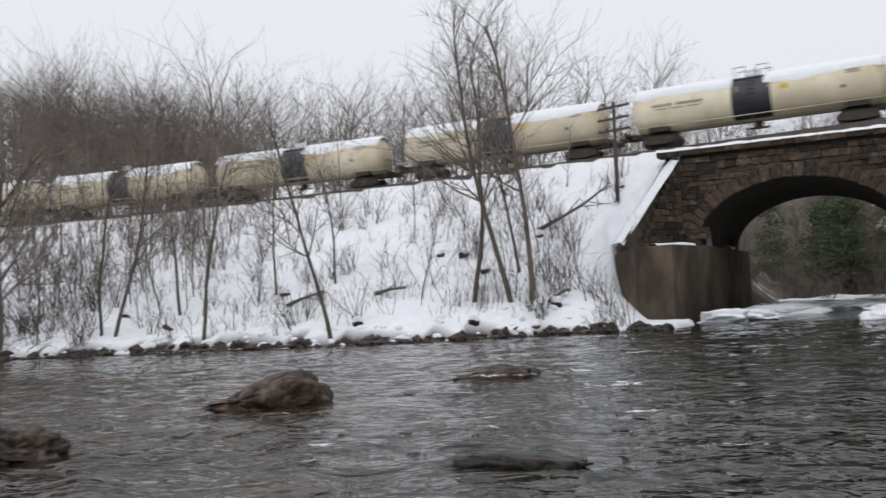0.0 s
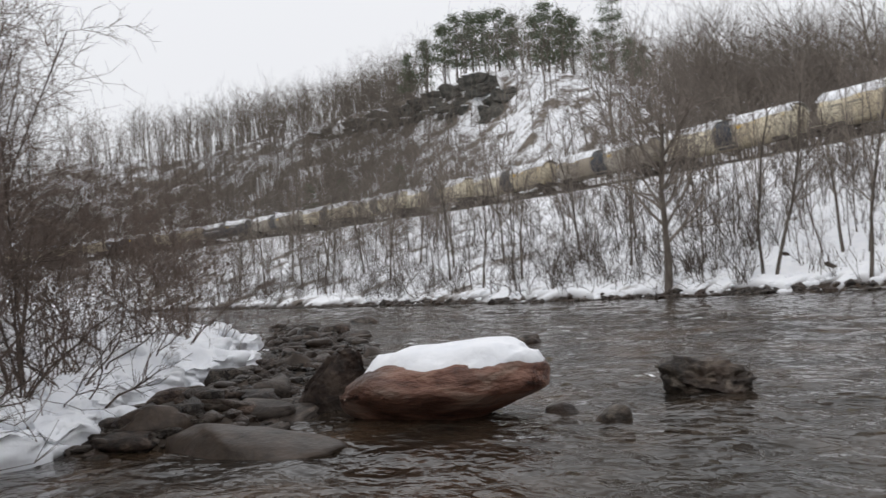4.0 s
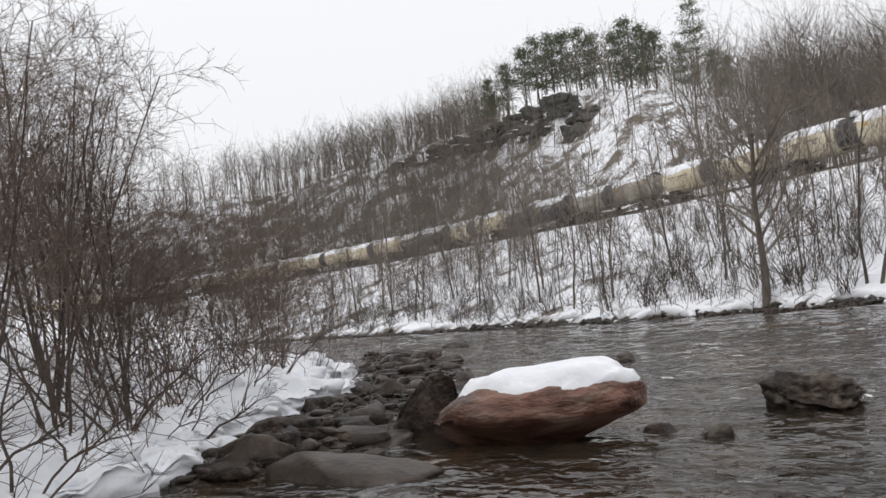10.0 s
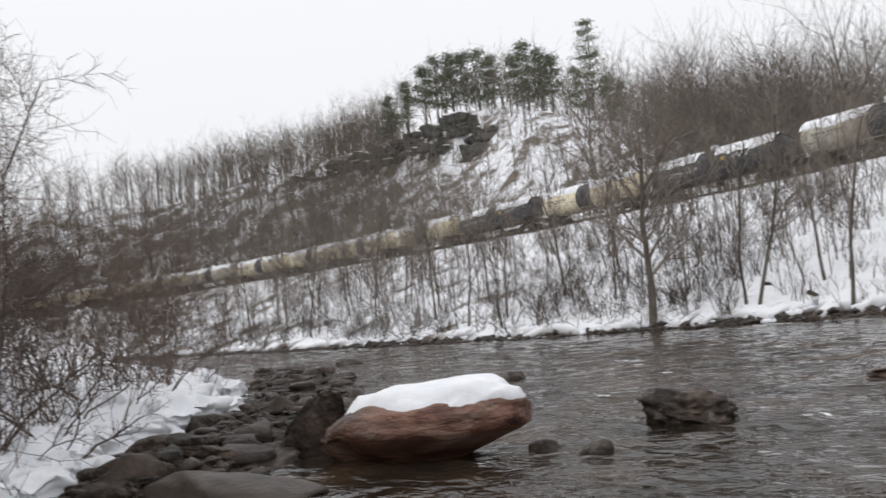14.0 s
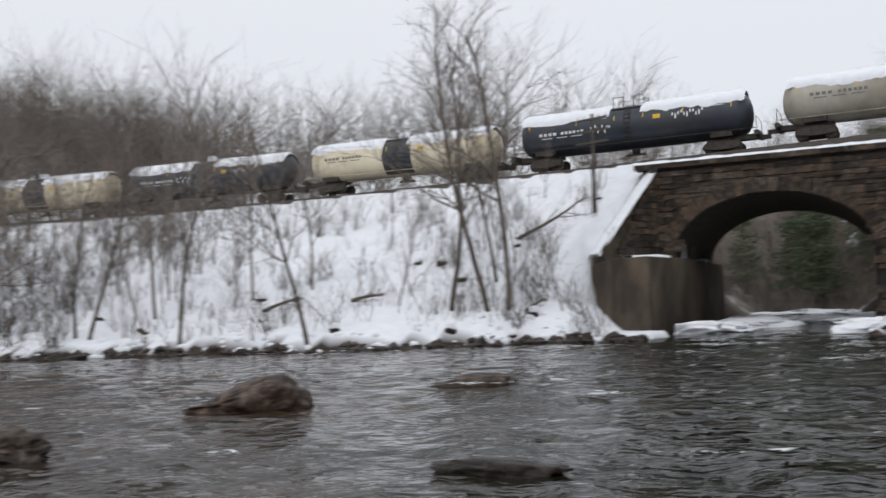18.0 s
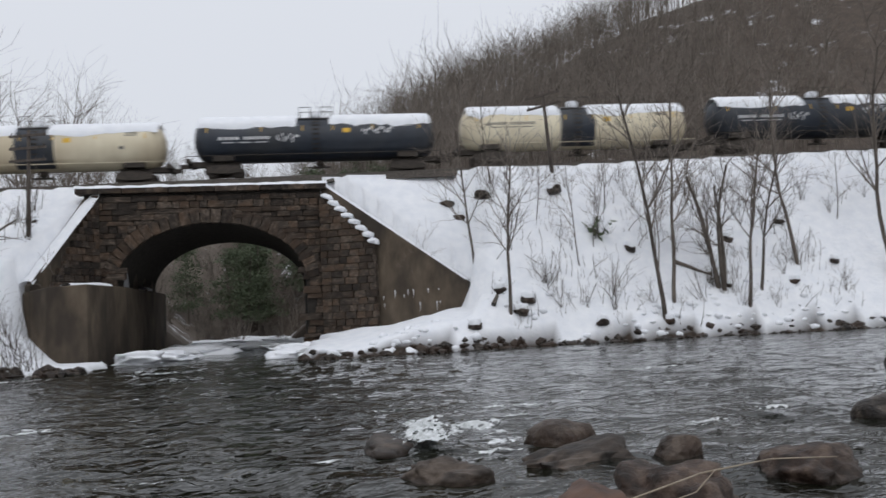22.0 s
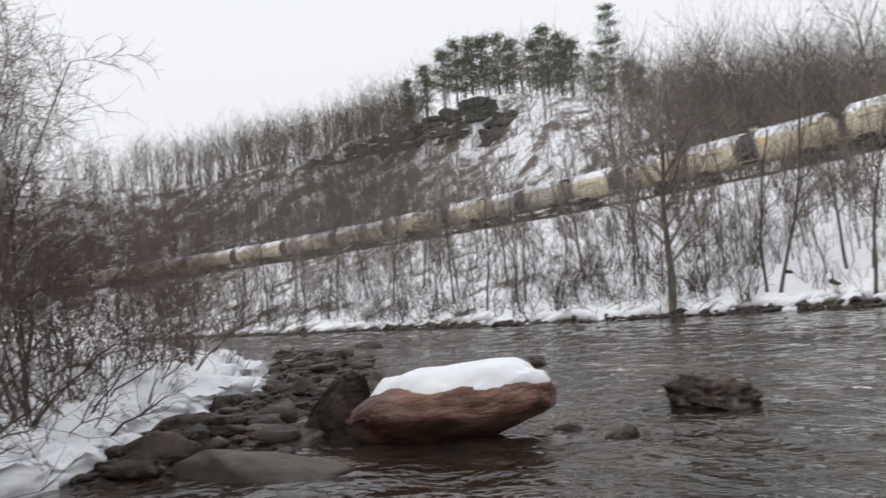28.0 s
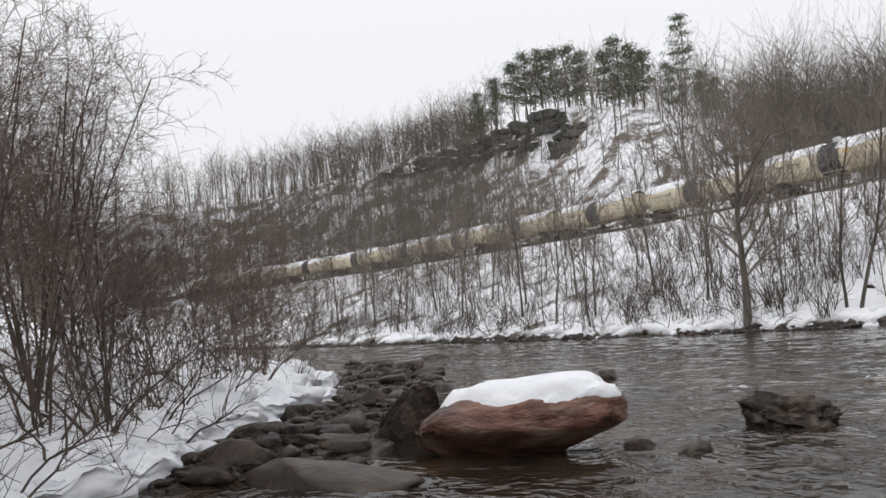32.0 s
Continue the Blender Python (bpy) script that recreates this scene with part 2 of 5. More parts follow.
# ---- shared builders ----
def part(name, bm, material, parent=None, label=""):
    me = bpy.data.meshes.new(name)
    bm.to_mesh(me)
    bm.free()
    me.materials.append(material)
    ob = new(name, me)
    ob.parent = parent
    if label:
        ob["label"] = label
    return ob


def quick_mesh(name, verts, faces, material, smooth=False):
    """A mesh from arrays: verts (n, 3), faces (m, k) all with k corners."""
    verts, faces = np.asarray(verts, np.float32), np.asarray(faces, np.int32)
    me = bpy.data.meshes.new(name)
    m, k = faces.shape
    me.vertices.add(len(verts))
    me.vertices.foreach_set("co", verts.ravel())
    me.loops.add(m * k)
    me.loops.foreach_set("vertex_index", faces.ravel())
    me.polygons.add(m)
    me.polygons.foreach_set("loop_start", np.arange(0, m * k, k, dtype=np.int32))
    me.polygons.foreach_set("use_smooth", np.full(m, smooth))
    me.update(calc_edges=True)
    me.validate()
    me.materials.append(material)
    return me


def mesh_part(name, verts, faces, material, parent=None, label="", smooth=False):
    ob = new(name, quick_mesh(name, verts, faces, material, smooth))
    ob.parent = parent
    if label:
        ob["label"] = label
    return ob


def shared(name, me, parent=None, m=None):
    ob = new(name, me)
    ob.parent = parent
    if m is not None:
        ob.matrix_local = m
    return ob


def block(bm, x0, x1, y0, y1, z0, z1):
    vs = [bm.verts.new(c) for c in ((x0, y0, z0), (x1, y0, z0), (x1, y1, z0), (x0, y1, z0), (x0, y0, z1), (x1, y0, z1), (x1, y1, z1), (x0, y1, z1))]
    for f in ((0, 3, 2, 1), (4, 5, 6, 7), (0, 1, 5, 4), (1, 2, 6, 5), (2, 3, 7, 6), (3, 0, 4, 7)):
        bm.faces.new([vs[i] for i in f])


def prism(bm, outline, z_of, z0):
    """A solid over a plan outline, from z0 up to z_of(corner index)."""
    lo = [bm.verts.new((x, y, z0)) for x, y in outline]
    hi = [bm.verts.new((x, y, z_of(i))) for i, (x, y) in enumerate(outline)]
    n = len(outline)
    for i in range(n):
        bm.faces.new((lo[i], lo[(i + 1) % n], hi[(i + 1) % n], hi[i]))
    bm.faces.new(hi)
    bm.faces.new(lo[::-1])
    bmesh.ops.recalc_face_normals(bm, faces=bm.faces)


def tube(bm, p0, p1, r0, r1=None, sides=8):
    p0, p1 = Vector(p0), Vector(p1)
    q = (p1 - p0).to_track_quat("Z", "Y")
    r1 = r0 if r1 is None else r1
    a = [bm.verts.new(p0 + q @ Vector((r0 * math.cos(k * 2 * math.pi / sides), r0 * math.sin(k * 2 * math.pi / sides), 0))) for k in range(sides)]
    b = [bm.verts.new(p1 + q @ Vector((r1 * math.cos(k * 2 * math.pi / sides), r1 * math.sin(k * 2 * math.pi / sides), 0))) for k in range(sides)]
    for k in range(sides):
        bm.faces.new((a[k], a[(k + 1) % sides], b[(k + 1) % sides], b[k])).smooth = True
    bm.faces.new(a[::-1])
    bm.faces.new(b)


def smoothstep(t):
    t = np.clip(t, 0, 1)
    return t * t * (3 - 2 * t)


def fbm(x, y, scale, octaves=4, seed=0):
    """Smooth value noise in the plane, about -1 to 1."""
    x, y = np.asarray(x, float) / scale, np.asarray(y, float) / scale
    out, amp = np.zeros(np.broadcast(x, y).shape), 0.5
    for o in range(octaves):
        xi, yi = np.floor(x), np.floor(y)
        fx, fy = smoothstep(x - xi), smoothstep(y - yi)

        def corner(a, b):
            h = np.sin((xi + a) * 127.1 + (yi + b) * 311.7 + seed * 74.7 + o * 19.3) * 43758.5453
            return 2 * (h - np.floor(h)) - 1
        out += amp * ((corner(0, 0) * (1 - fx) + corner(1, 0) * fx) * (1 - fy) + (corner(0, 1) * (1 - fx) + corner(1, 1) * fx) * fy)
        x, y, amp = x * 2.03 + 5.1, y * 2.03 + 3.7, amp * 0.5
    return out


# ---- the lie of the land ----
SHORE_X = [-900, -420, -320, -250, -200, -150, -110, -80, -45, -18, -4, 2, 11, 26, 40, 60, 100, 300, 900]
SHORE_Y = [-320, -60, -5, 25, 42, 48, 46, 43, 40, 43, 46, 47.5, 46, 44, 41, 36, 25, -10, -80]
TRACK_X = [-900, -400, -300, -240, -190, -150, -110, -80, -50, -30, -12, 2, 18, 35, 52, 90, 300, 900]
TRACK_Y = [-270, -20, 30, 57, 73, 79, 77, 74.5, 71.5, 69.2, 66, 62, 58, 53.6, 49, 39, -20, -120]
TRACK_Z = [13, 13, 13, 12.8, 12.5, 12.2, 11.4, 10.9, 10.7, 10.9, 11.2, 11.35, 11.6, 12.0, 12.4, 12.8, 13, 13]
NEAR_X = [-900, -300, -100, -40, -34, -29.5, -25, -21.5, -19, -16.9, -14.8, -13.5, -10, -5, 2, 8, 20, 60, 300, 900]
NEAR_Y = [-380, -40, 12, 17, 15.2, 12.2, 11.1, 7.8, 5.7, 4.6, 3.5, 1.9, 0.4, -0.5, 1.0, 2.5, 2, -6, -60, -160]
HILL_A = [-180, -95, -80, -68, -60, -51, -45, -41, -33, -26, -18, 8, 12, 15, 17, 21, 25, 29, 31.5, 35, 50, 70, 95, 180]
HILL_Z = [30, 40, 46, 47, 50, 51, 46, 41, 25, 15, 15, 16, 19, 24, 30, 40, 47, 51, 56, 61, 74, 70, 40, 30]
HILL_D = [330, 330, 310, 290, 265, 225, 212, 205, 190, 180, 180, 190, 192, 195, 198, 200, 200, 200, 200, 200, 205, 220, 260, 330]
BS, BN = (0.977, -0.213), (0.213, 0.977)   # along the bridge's face, and away from the river


def to_bridge(x, y):
    return x * BS[0] + (y - 60.5) * BS[1], x * BN[0] + (y - 60.5) * BN[1]


def from_bridge(s, n):
    return s * BS[0] + n * BN[0], 60.5 + s * BS[1] + n * BN[1]


def land(x, y):
    """Height of the ground."""
    x, y = np.asarray(x, float), np.asarray(y, float)
    ys = np.interp(x, SHORE_X, SHORE_Y) + 0.7 * fbm(x, 0 * x, 5, 3, 2) + 0.5 * fbm(x, 0 * x, 1.6, 2, 6)
    yt, zt = np.interp(x, TRACK_X, TRACK_Y), np.interp(x, TRACK_X, TRACK_Z)
    yn = np.interp(x, NEAR_X, NEAR_Y) + 0.4 * fbm(x, 0 * x, 1.6, 3, 21)
    t = (y - ys) / np.maximum(yt - 3.2 * np.exp(-((x - 20) / 12.0) ** 2) - ys, 1)
    bank = -0.2 + 0.62 * smoothstep((y - ys + 0.4 * fbm(x, y, 0.9, 2, 17)) / 1.5) + 0.1 * fbm(x, y, 1.1, 3, 19) * smoothstep((y - ys) / 1.5) + (zt - 0.7) * np.clip(t, 0, 1) ** 1.15 + 0.5 * fbm(x, y, 4, 4, 5) * smoothstep(t * 6) * smoothstep((1 - t) * 6)
    az, d = np.degrees(np.arctan2(x, y)), np.hypot(x, y)
    hz, hd = np.interp(az, HILL_A, HILL_Z), np.interp(az, HILL_A, HILL_D)
    g = (y - yt - 9) / np.maximum((hd - d) + (y - yt - 9), 20)
    hill = zt + (hz - zt) * smoothstep(g) + (1.6 * fbm(x, y, 16, 4, 9) + 2.2 * fbm(x, y, 40, 3, 3)) * smoothstep((y - yt - 9) / 15)
    # a low cliff under the crest
    fall = np.interp(az, [-63, -60, -57, -53, -51.5, -49.5, -47.5], [0, 3.0, 4.0, 5.0, 8.0, 6.0, 0])
    under = hd - 13 + 4 * fbm(x, y, 12, 3, 14) - d
    hill = hill - fall * smoothstep(under / 3.5) * (1 - smoothstep((under - 4) / 70))
    far = np.where(y < yt, bank, np.where(y < yt + 9, zt, hill))
    # the creek under the bridge, its snowy foreshore and the little valley behind
    s, n = to_bridge(x, y)
    off = np.maximum(np.abs(s - 8.0) - np.where(n > 17.5, 3.4, np.where(n > -6, 6.3, 5.4)), 0)
    creek = -0.35 + off * np.where(n > 17.5, 0.85, 0.0) + 0.5 * np.maximum(n - 34, 0)
    far = np.where((n > -16) & (n < 75) & ((n > 17) | (off <= 0)), np.minimum(far, creek + 0.15 * fbm(x, y, 2, 3, 4)), far)
    nw = -5 * (s - 14.7) / 8.3
    top_r = 10.95 - 6.95 * (s - 14.7) / 8.5 + 1.1 * np.maximum(n - nw - 0.6, 0)
    far = np.where((s > 14.7) & (s < 24.5) & (n > nw) & (n < nw + 7), np.minimum(far, top_r), far)
    apron_r = 0.25 + 0.8 * smoothstep((n + 12.5) / 7) + 0.16 * np.maximum(s - 15.5, 0) + 0.5 * fbm(x, y, 2.2, 4, 31)
    far = np.where((s > 13.0) & (s < 23.3) & (n < nw + 1.5) & (n > -20), np.minimum(far, apron_r), far)
    wing = np.where(n > -4.6, -2.6 + (n + 4.6) * 0.55, -2.4 + 0.25 * (n + 4.6))
    shelf = 0.25 + 0.9 * np.maximum(-0.3 - s, 0) * smoothstep((-4.4 - n) / 0.6) + 0.1 * fbm(x, y, 2, 3, 8)
    far = np.where((s > wing) & (s < 3.0) & (n < 0.4) & (n > -20), np.minimum(far, shelf), far)
    bed = -0.55 + 0.18 * fbm(x, y, 2.5, 3, 7)
    # a gravel bar runs out from the near bank, past the boulder
    along = np.clip(-(x + 14.5) / 33.0, 0, 1)
    bar = (0.82 - 0.2 * along) * np.exp(-(((y - np.interp(x, [-50, -36, -24, -18, -14], [24.5, 19.0, 12.2, 7.6, 4.8])) / (2.6 + 0.6 * along)) ** 2)) * smoothstep((-x - 11.5) / 3) * smoothstep((x + 54) / 8)
    rise = np.minimum(0.22 * np.maximum(yn - y - 0.5, 0), 2.2) * smoothstep((-x - 8) / 3)
    near = 0.66 * smoothstep((yn - y - 0.35) / 0.7) + 0.02 * np.maximum(yn - y, 0) + rise + 0.34 * fbm(x, y, 1.4, 4, 11) * smoothstep((yn - y - 0.4) / 0.8)
    low = np.maximum(bed + bar, np.where(y < yn, near - 0.25, -9))
    return np.where(y > ys - 0.3, np.maximum(far, bed), low)


def land_at(x, y):
    return float(land(np.array([x]), np.array([y]))[0])


def grid_faces(nx, ny):
    i, j = np.meshgrid(np.arange(nx - 1), np.arange(ny - 1), indexing="ij")
    a = (i * ny + j).ravel()
    return np.stack([a, a + ny, a + ny + 1, a + 1], -1)


def mixed_ground(name):
    """Snow, with leaf litter, brush and bare rock showing through where the coverage map has it, and wet stones at the water."""
    m = bpy.data.materials.new(name)
    m.use_nodes = True
    nt = m.node_tree
    p = nt.nodes["Principled BSDF"]
    tc = nt.nodes.new("ShaderNodeTexCoord")
    at = nt.nodes.new("ShaderNodeAttribute")
    at.attribute_name = "cover"
    sep = nt.nodes.new("ShaderNodeSeparateColor")
    nt.links.new(at.outputs["Color"], sep.inputs[0])
    vec = tc.outputs["Object"]
    snow = ramp_node(nt, noise_node(nt, vec, 1.5), [(0.3, (0.80, 0.82, 0.86)), (0.7, (0.90, 0.91, 0.93))])
    litter = ramp_node(nt, noise_node(nt, vec, 0.8, 6, 0.7), [(0.3, (0.105, 0.087, 0.072)), (0.6, (0.175, 0.147, 0.122)), (0.8, (0.27, 0.235, 0.2))])
    leaves = ramp_node(nt, noise_node(nt, vec, 0.8, 6, 0.7), [(0.3, (0.045, 0.035, 0.028)), (0.6, (0.095, 0.073, 0.057)), (0.8, (0.15, 0.122, 0.098))])
    litter = mix_node(nt, sep.outputs[2], litter, leaves)
    bed = ramp_node(nt, noise_node(nt, vec, 3.0, 6, 0.7), [(0.3, (0.016, 0.013, 0.010)), (0.7, (0.07, 0.05, 0.036))])
    edge = nt.nodes.new("ShaderNodeMath")
    edge.operation = "ADD"
    nt.links.new(sep.outputs[0], edge.inputs[0])
    nt.links.new(noise_node(nt, vec, 0.15, 9, 0.72), edge.inputs[1])
    f = ramp_node(nt, edge.outputs[0], [(0.92, (0, 0, 0)), (1.01, (1, 1, 1))])
    col = mix_node(nt, f, snow, litter)
    col = mix_node(nt, sep.outputs[1], col, bed)
    nt.links.new(col, p.inputs["Base Color"])
    p.inputs["Roughness"].default_value, p.inputs["Specular IOR Level"].default_value = 0.8, 0.2
    b = nt.nodes.new("ShaderNodeBump")
    b.inputs["Strength"].default_value, b.inputs["Distance"].default_value = 0.5, 0.08
    nt.links.new(noise_node(nt, vec, 3.5, 6), b.inputs["Height"])
    nt.links.new(b.outputs[0], p.inputs["Normal"])
    return m


gx = np.concatenate([[-2500, -1500, -900, -600, -420, -340, -290, -250, -225], np.arange(-205, -46, 1.6), np.arange(-45, -34, 0.75), np.arange(-34, -9.2, 0.4), np.arange(-9, 50, 0.75), np.arange(50, 110, 1.6), [115, 130, 150, 180, 220, 300, 500, 900, 1500, 2500]])
gy = np.concatenate([[-2500, -1200, -600, -300, -150, -70, -35, -20, -12, -8], np.arange(-6, 22, 0.3), np.arange(22, 36, 1.5), np.arange(36, 84, 0.8), np.arange(84, 330, 4), [340, 380, 450, 600, 1000, 1800, 2600]])
GX, GY = np.meshgrid(gx, gy, indexing="ij")
GZ = land(GX, GY)
ground = mesh_part("ground", np.stack([GX.ravel(), GY.ravel(), GZ.ravel()], -1), grid_faces(len(gx), len(gy)), mixed_ground("snowy_ground"), smooth=True)
gaz, gyt, gys = np.degrees(np.arctan2(GX, GY)), np.interp(GX, TRACK_X, TRACK_Y), np.interp(GX, SHORE_X, SHORE_Y)
cover = np.where(GY > gyt + 6, np.interp(gaz, [-90, -60, -52, -44, -38, -30, -20, 14, 18, 60], [0.46, 0.46, 0.45, 0.40, 0.34, 0.36, 0.46, 0.56, 0.6, 0.6]), np.interp(gaz, [-70, -50, -38, -25, 10, 40], [0.42, 0.38, 0.3, 0.24, 0.22, 0.26]))
gs, gn = to_bridge(GX, GY)
cover = np.where((gn > 9) & (gn < 60) & (np.abs(gs - 8) < 40) & (GY > gyt), 0.57, cover)
cover = np.where((GY > gyt + 1.2) & (GY < gyt + 9), 0.62, cover)
cover = np.where(GY < 30, 0.0, cover)
wet = np.where(GZ < np.where(GX < -9, 0.4, 0.05), 1.0, 0.0) + np.where((GY > 30) & (GY < gys + 0.55) & (GZ < 0.5), 1.0, 0.0)
col = np.stack([cover, np.clip(wet, 0, 1), np.where((gaz > 8) & (GY > 30), 1.0, 0.0), 1 + 0 * cover], -1).reshape(-1, 4)
ground.data.color_attributes.new("cover", "FLOAT_COLOR", "POINT").data.foreach_set("color", col.ravel().astype(np.float32))
tagged(ground, "snow-covered river banks and steep wooded hillside with leaf litter", "ground", kind="structure")

# the river's surface, with standing waves and ripples; it drifts downstream
wx = np.concatenate([[-900, -500, -350, -260], np.arange(-220, -75, 1.2), np.arange(-75, -22, 0.45), np.arange(-22, 14, 0.2), np.arange(14, 50, 0.45), np.arange(50, 90, 1.2), [95, 110, 140, 200, 400, 900]])
wy = np.concatenate([[-300, -100, -40, -12, -4], np.arange(0.5, 3, 0.25), np.arange(3, 14, 0.1), np.arange(14, 28, 0.2), np.arange(28, 52, 0.35), np.arange(53, 75, 2), [80, 100, 150, 300]])
WX, WY = np.meshgrid(wx, wy, indexing="ij")
calm = 1 - 0.5 * smoothstep((9.5 - WY) / 4) * smoothstep((-WX - 5) / 4)
rough = (0.6 + 0.4 * smoothstep((fbm(WX, WY, 9, 2, 40) + 0.25) * 1.5)) * calm
WZ = (0.105 * fbm(WX * 0.8 + 0.25 * WY, WY - 0.2 * WX, 0.75, 3, 41) + 0.07 * fbm(WX * 0.6, WY, 1.7, 2, 43) + 0.045 * fbm(WX * 0.75, WY + 0.3 * WX, 0.36, 2, 47) * smoothstep((19 - WY) / 6)) * rough
water = mesh_part("water", np.stack([WX.ravel(), WY.ravel(), WZ.ravel()], -1), grid_faces(len(wx), len(wy)), WATER, smooth=True)
tagged(water, "dark rippled river water, brown over its shallows", "river", kind="structure")


# ---- railway ----
TCX = np.arange(-900, 900, 2.0)
TCY, TCZ = np.interp(TCX, TRACK_X, TRACK_Y), np.interp(TCX, TRACK_X, TRACK_Z)
for _ in range(60):
    TCY[1:-1] = 0.25 * TCY[:-2] + 0.5 * TCY[1:-1] + 0.25 * TCY[2:]
    TCZ[1:-1] = 0.25 * TCZ[:-2] + 0.5 * TCZ[1:-1] + 0.25 * TCZ[2:]
TCY = TCY + 3.0
TS = np.concatenate([[0], np.cumsum(np.hypot(np.diff(TCX), np.diff(TCY)))])
TS = TS - np.interp(0, TCX, TS)


def track_point(s):
    """The track's centre line, s metres from x = 0."""
    return float(np.interp(s, TS, TCX)), float(np.interp(s, TS, TCY)), float(np.interp(s, TS, TCZ))


def heading(s):
    xa, ya, _ = track_point(s - 3)
    xb, yb, _ = track_point(s + 3)
    return math.atan2(yb - ya, xb - xa)


def sweep(profile, s0, s1, step):
    """Verts and faces of a closed profile (across, up) swept along the track."""
    ss = np.arange(s0, s1 + 0.01, step)
    verts, faces, n = [], [], len(profile)
    for s in ss:
        (x, y, z), h = track_point(s), heading(s)
        verts += [(x - math.sin(h) * a, y + math.cos(h) * a, z + u) for a, u in profile]
    for i in range(len(ss) - 1):
        faces += [(i * n + k, i * n + (k + 1) % n, (i + 1) * n + (k + 1) % n, (i + 1) * n + k) for k in range(n)]
    return verts, faces


tagged(mesh_part("ballast_bed", *sweep([(-2.6, -0.4), (-1.9, 0.22), (1.9, 0.22), (2.6, -0.4)], -280, 200, 4), BALLAST), "dark gravel ballast under the railway track", "track bed", kind="structure")
tagged(mesh_part("gravel_bank", *sweep([(2.7, -0.4), (3.3, 1.0), (4.4, 1.0), (5.0, -0.4)], -280, 200, 4), BALLAST), "low dark gravel bank behind the railway track", "track bed", kind="structure")
rails = new("railway_track")
for side in (-0.75, 0.75):
    mesh_part("rail", *sweep([(side - 0.035, 0.24), (side + 0.035, 0.24), (side + 0.035, 0.36), (side - 0.035, 0.36)], -280, 200, 6), UNDER, rails)
tie = bmesh.new()
block(tie, -0.11, 0.11, -1.3, 1.3, -0.09, 0.09)
tie_me = bpy.data.meshes.new("sleeper")
tie.to_mesh(tie_me)
tie.free()
tie_me.materials.append(UNDER)
for k in range(240):
    s = -70 + k * 0.6
    x, y, z = track_point(s)
    shared("sleeper", tie_me, rails, pose(x, y, z + 0.17, 0, 0, math.degrees(heading(s))))
tagged(rails, "steel rails on dark timber sleepers", "railway track")


def arc_shell(x0, x1, a0, a1, r0, r1, nx, na, edge=0.0, seed=0):
    """A curved plate round the tank's axis between two radii, its long edges uneven."""
    rng = np.random.RandomState(seed)
    verts, faces = [], []
    wob = np.cumsum(rng.normal(0, 1, (2, nx + 1)), 1)
    wob -= np.linspace(0, 1, nx + 1) * wob[:, -1:]
    wob = edge * wob / max(1e-6, np.abs(wob).max())
    for i in range(nx + 1):
        lo, hi = a0 + wob[0, i], a1 + wob[1, i]
        for k in range(na + 1):
            a = lo + (hi - lo) * k / na
            rr = r0 + (r1 - r0) * (1 if 0 < k < na and 0 < i < nx else 0.15)
            verts.append((x0 + (x1 - x0) * i / nx, rr * math.sin(a), 2.62 + rr * math.cos(a)))
    n = na + 1
    for i in range(nx):
        for k in range(na):
            faces.append((i * n + k, i * n + k + 1, (i + 1) * n + k + 1, (i + 1) * n + k))
    return verts, faces


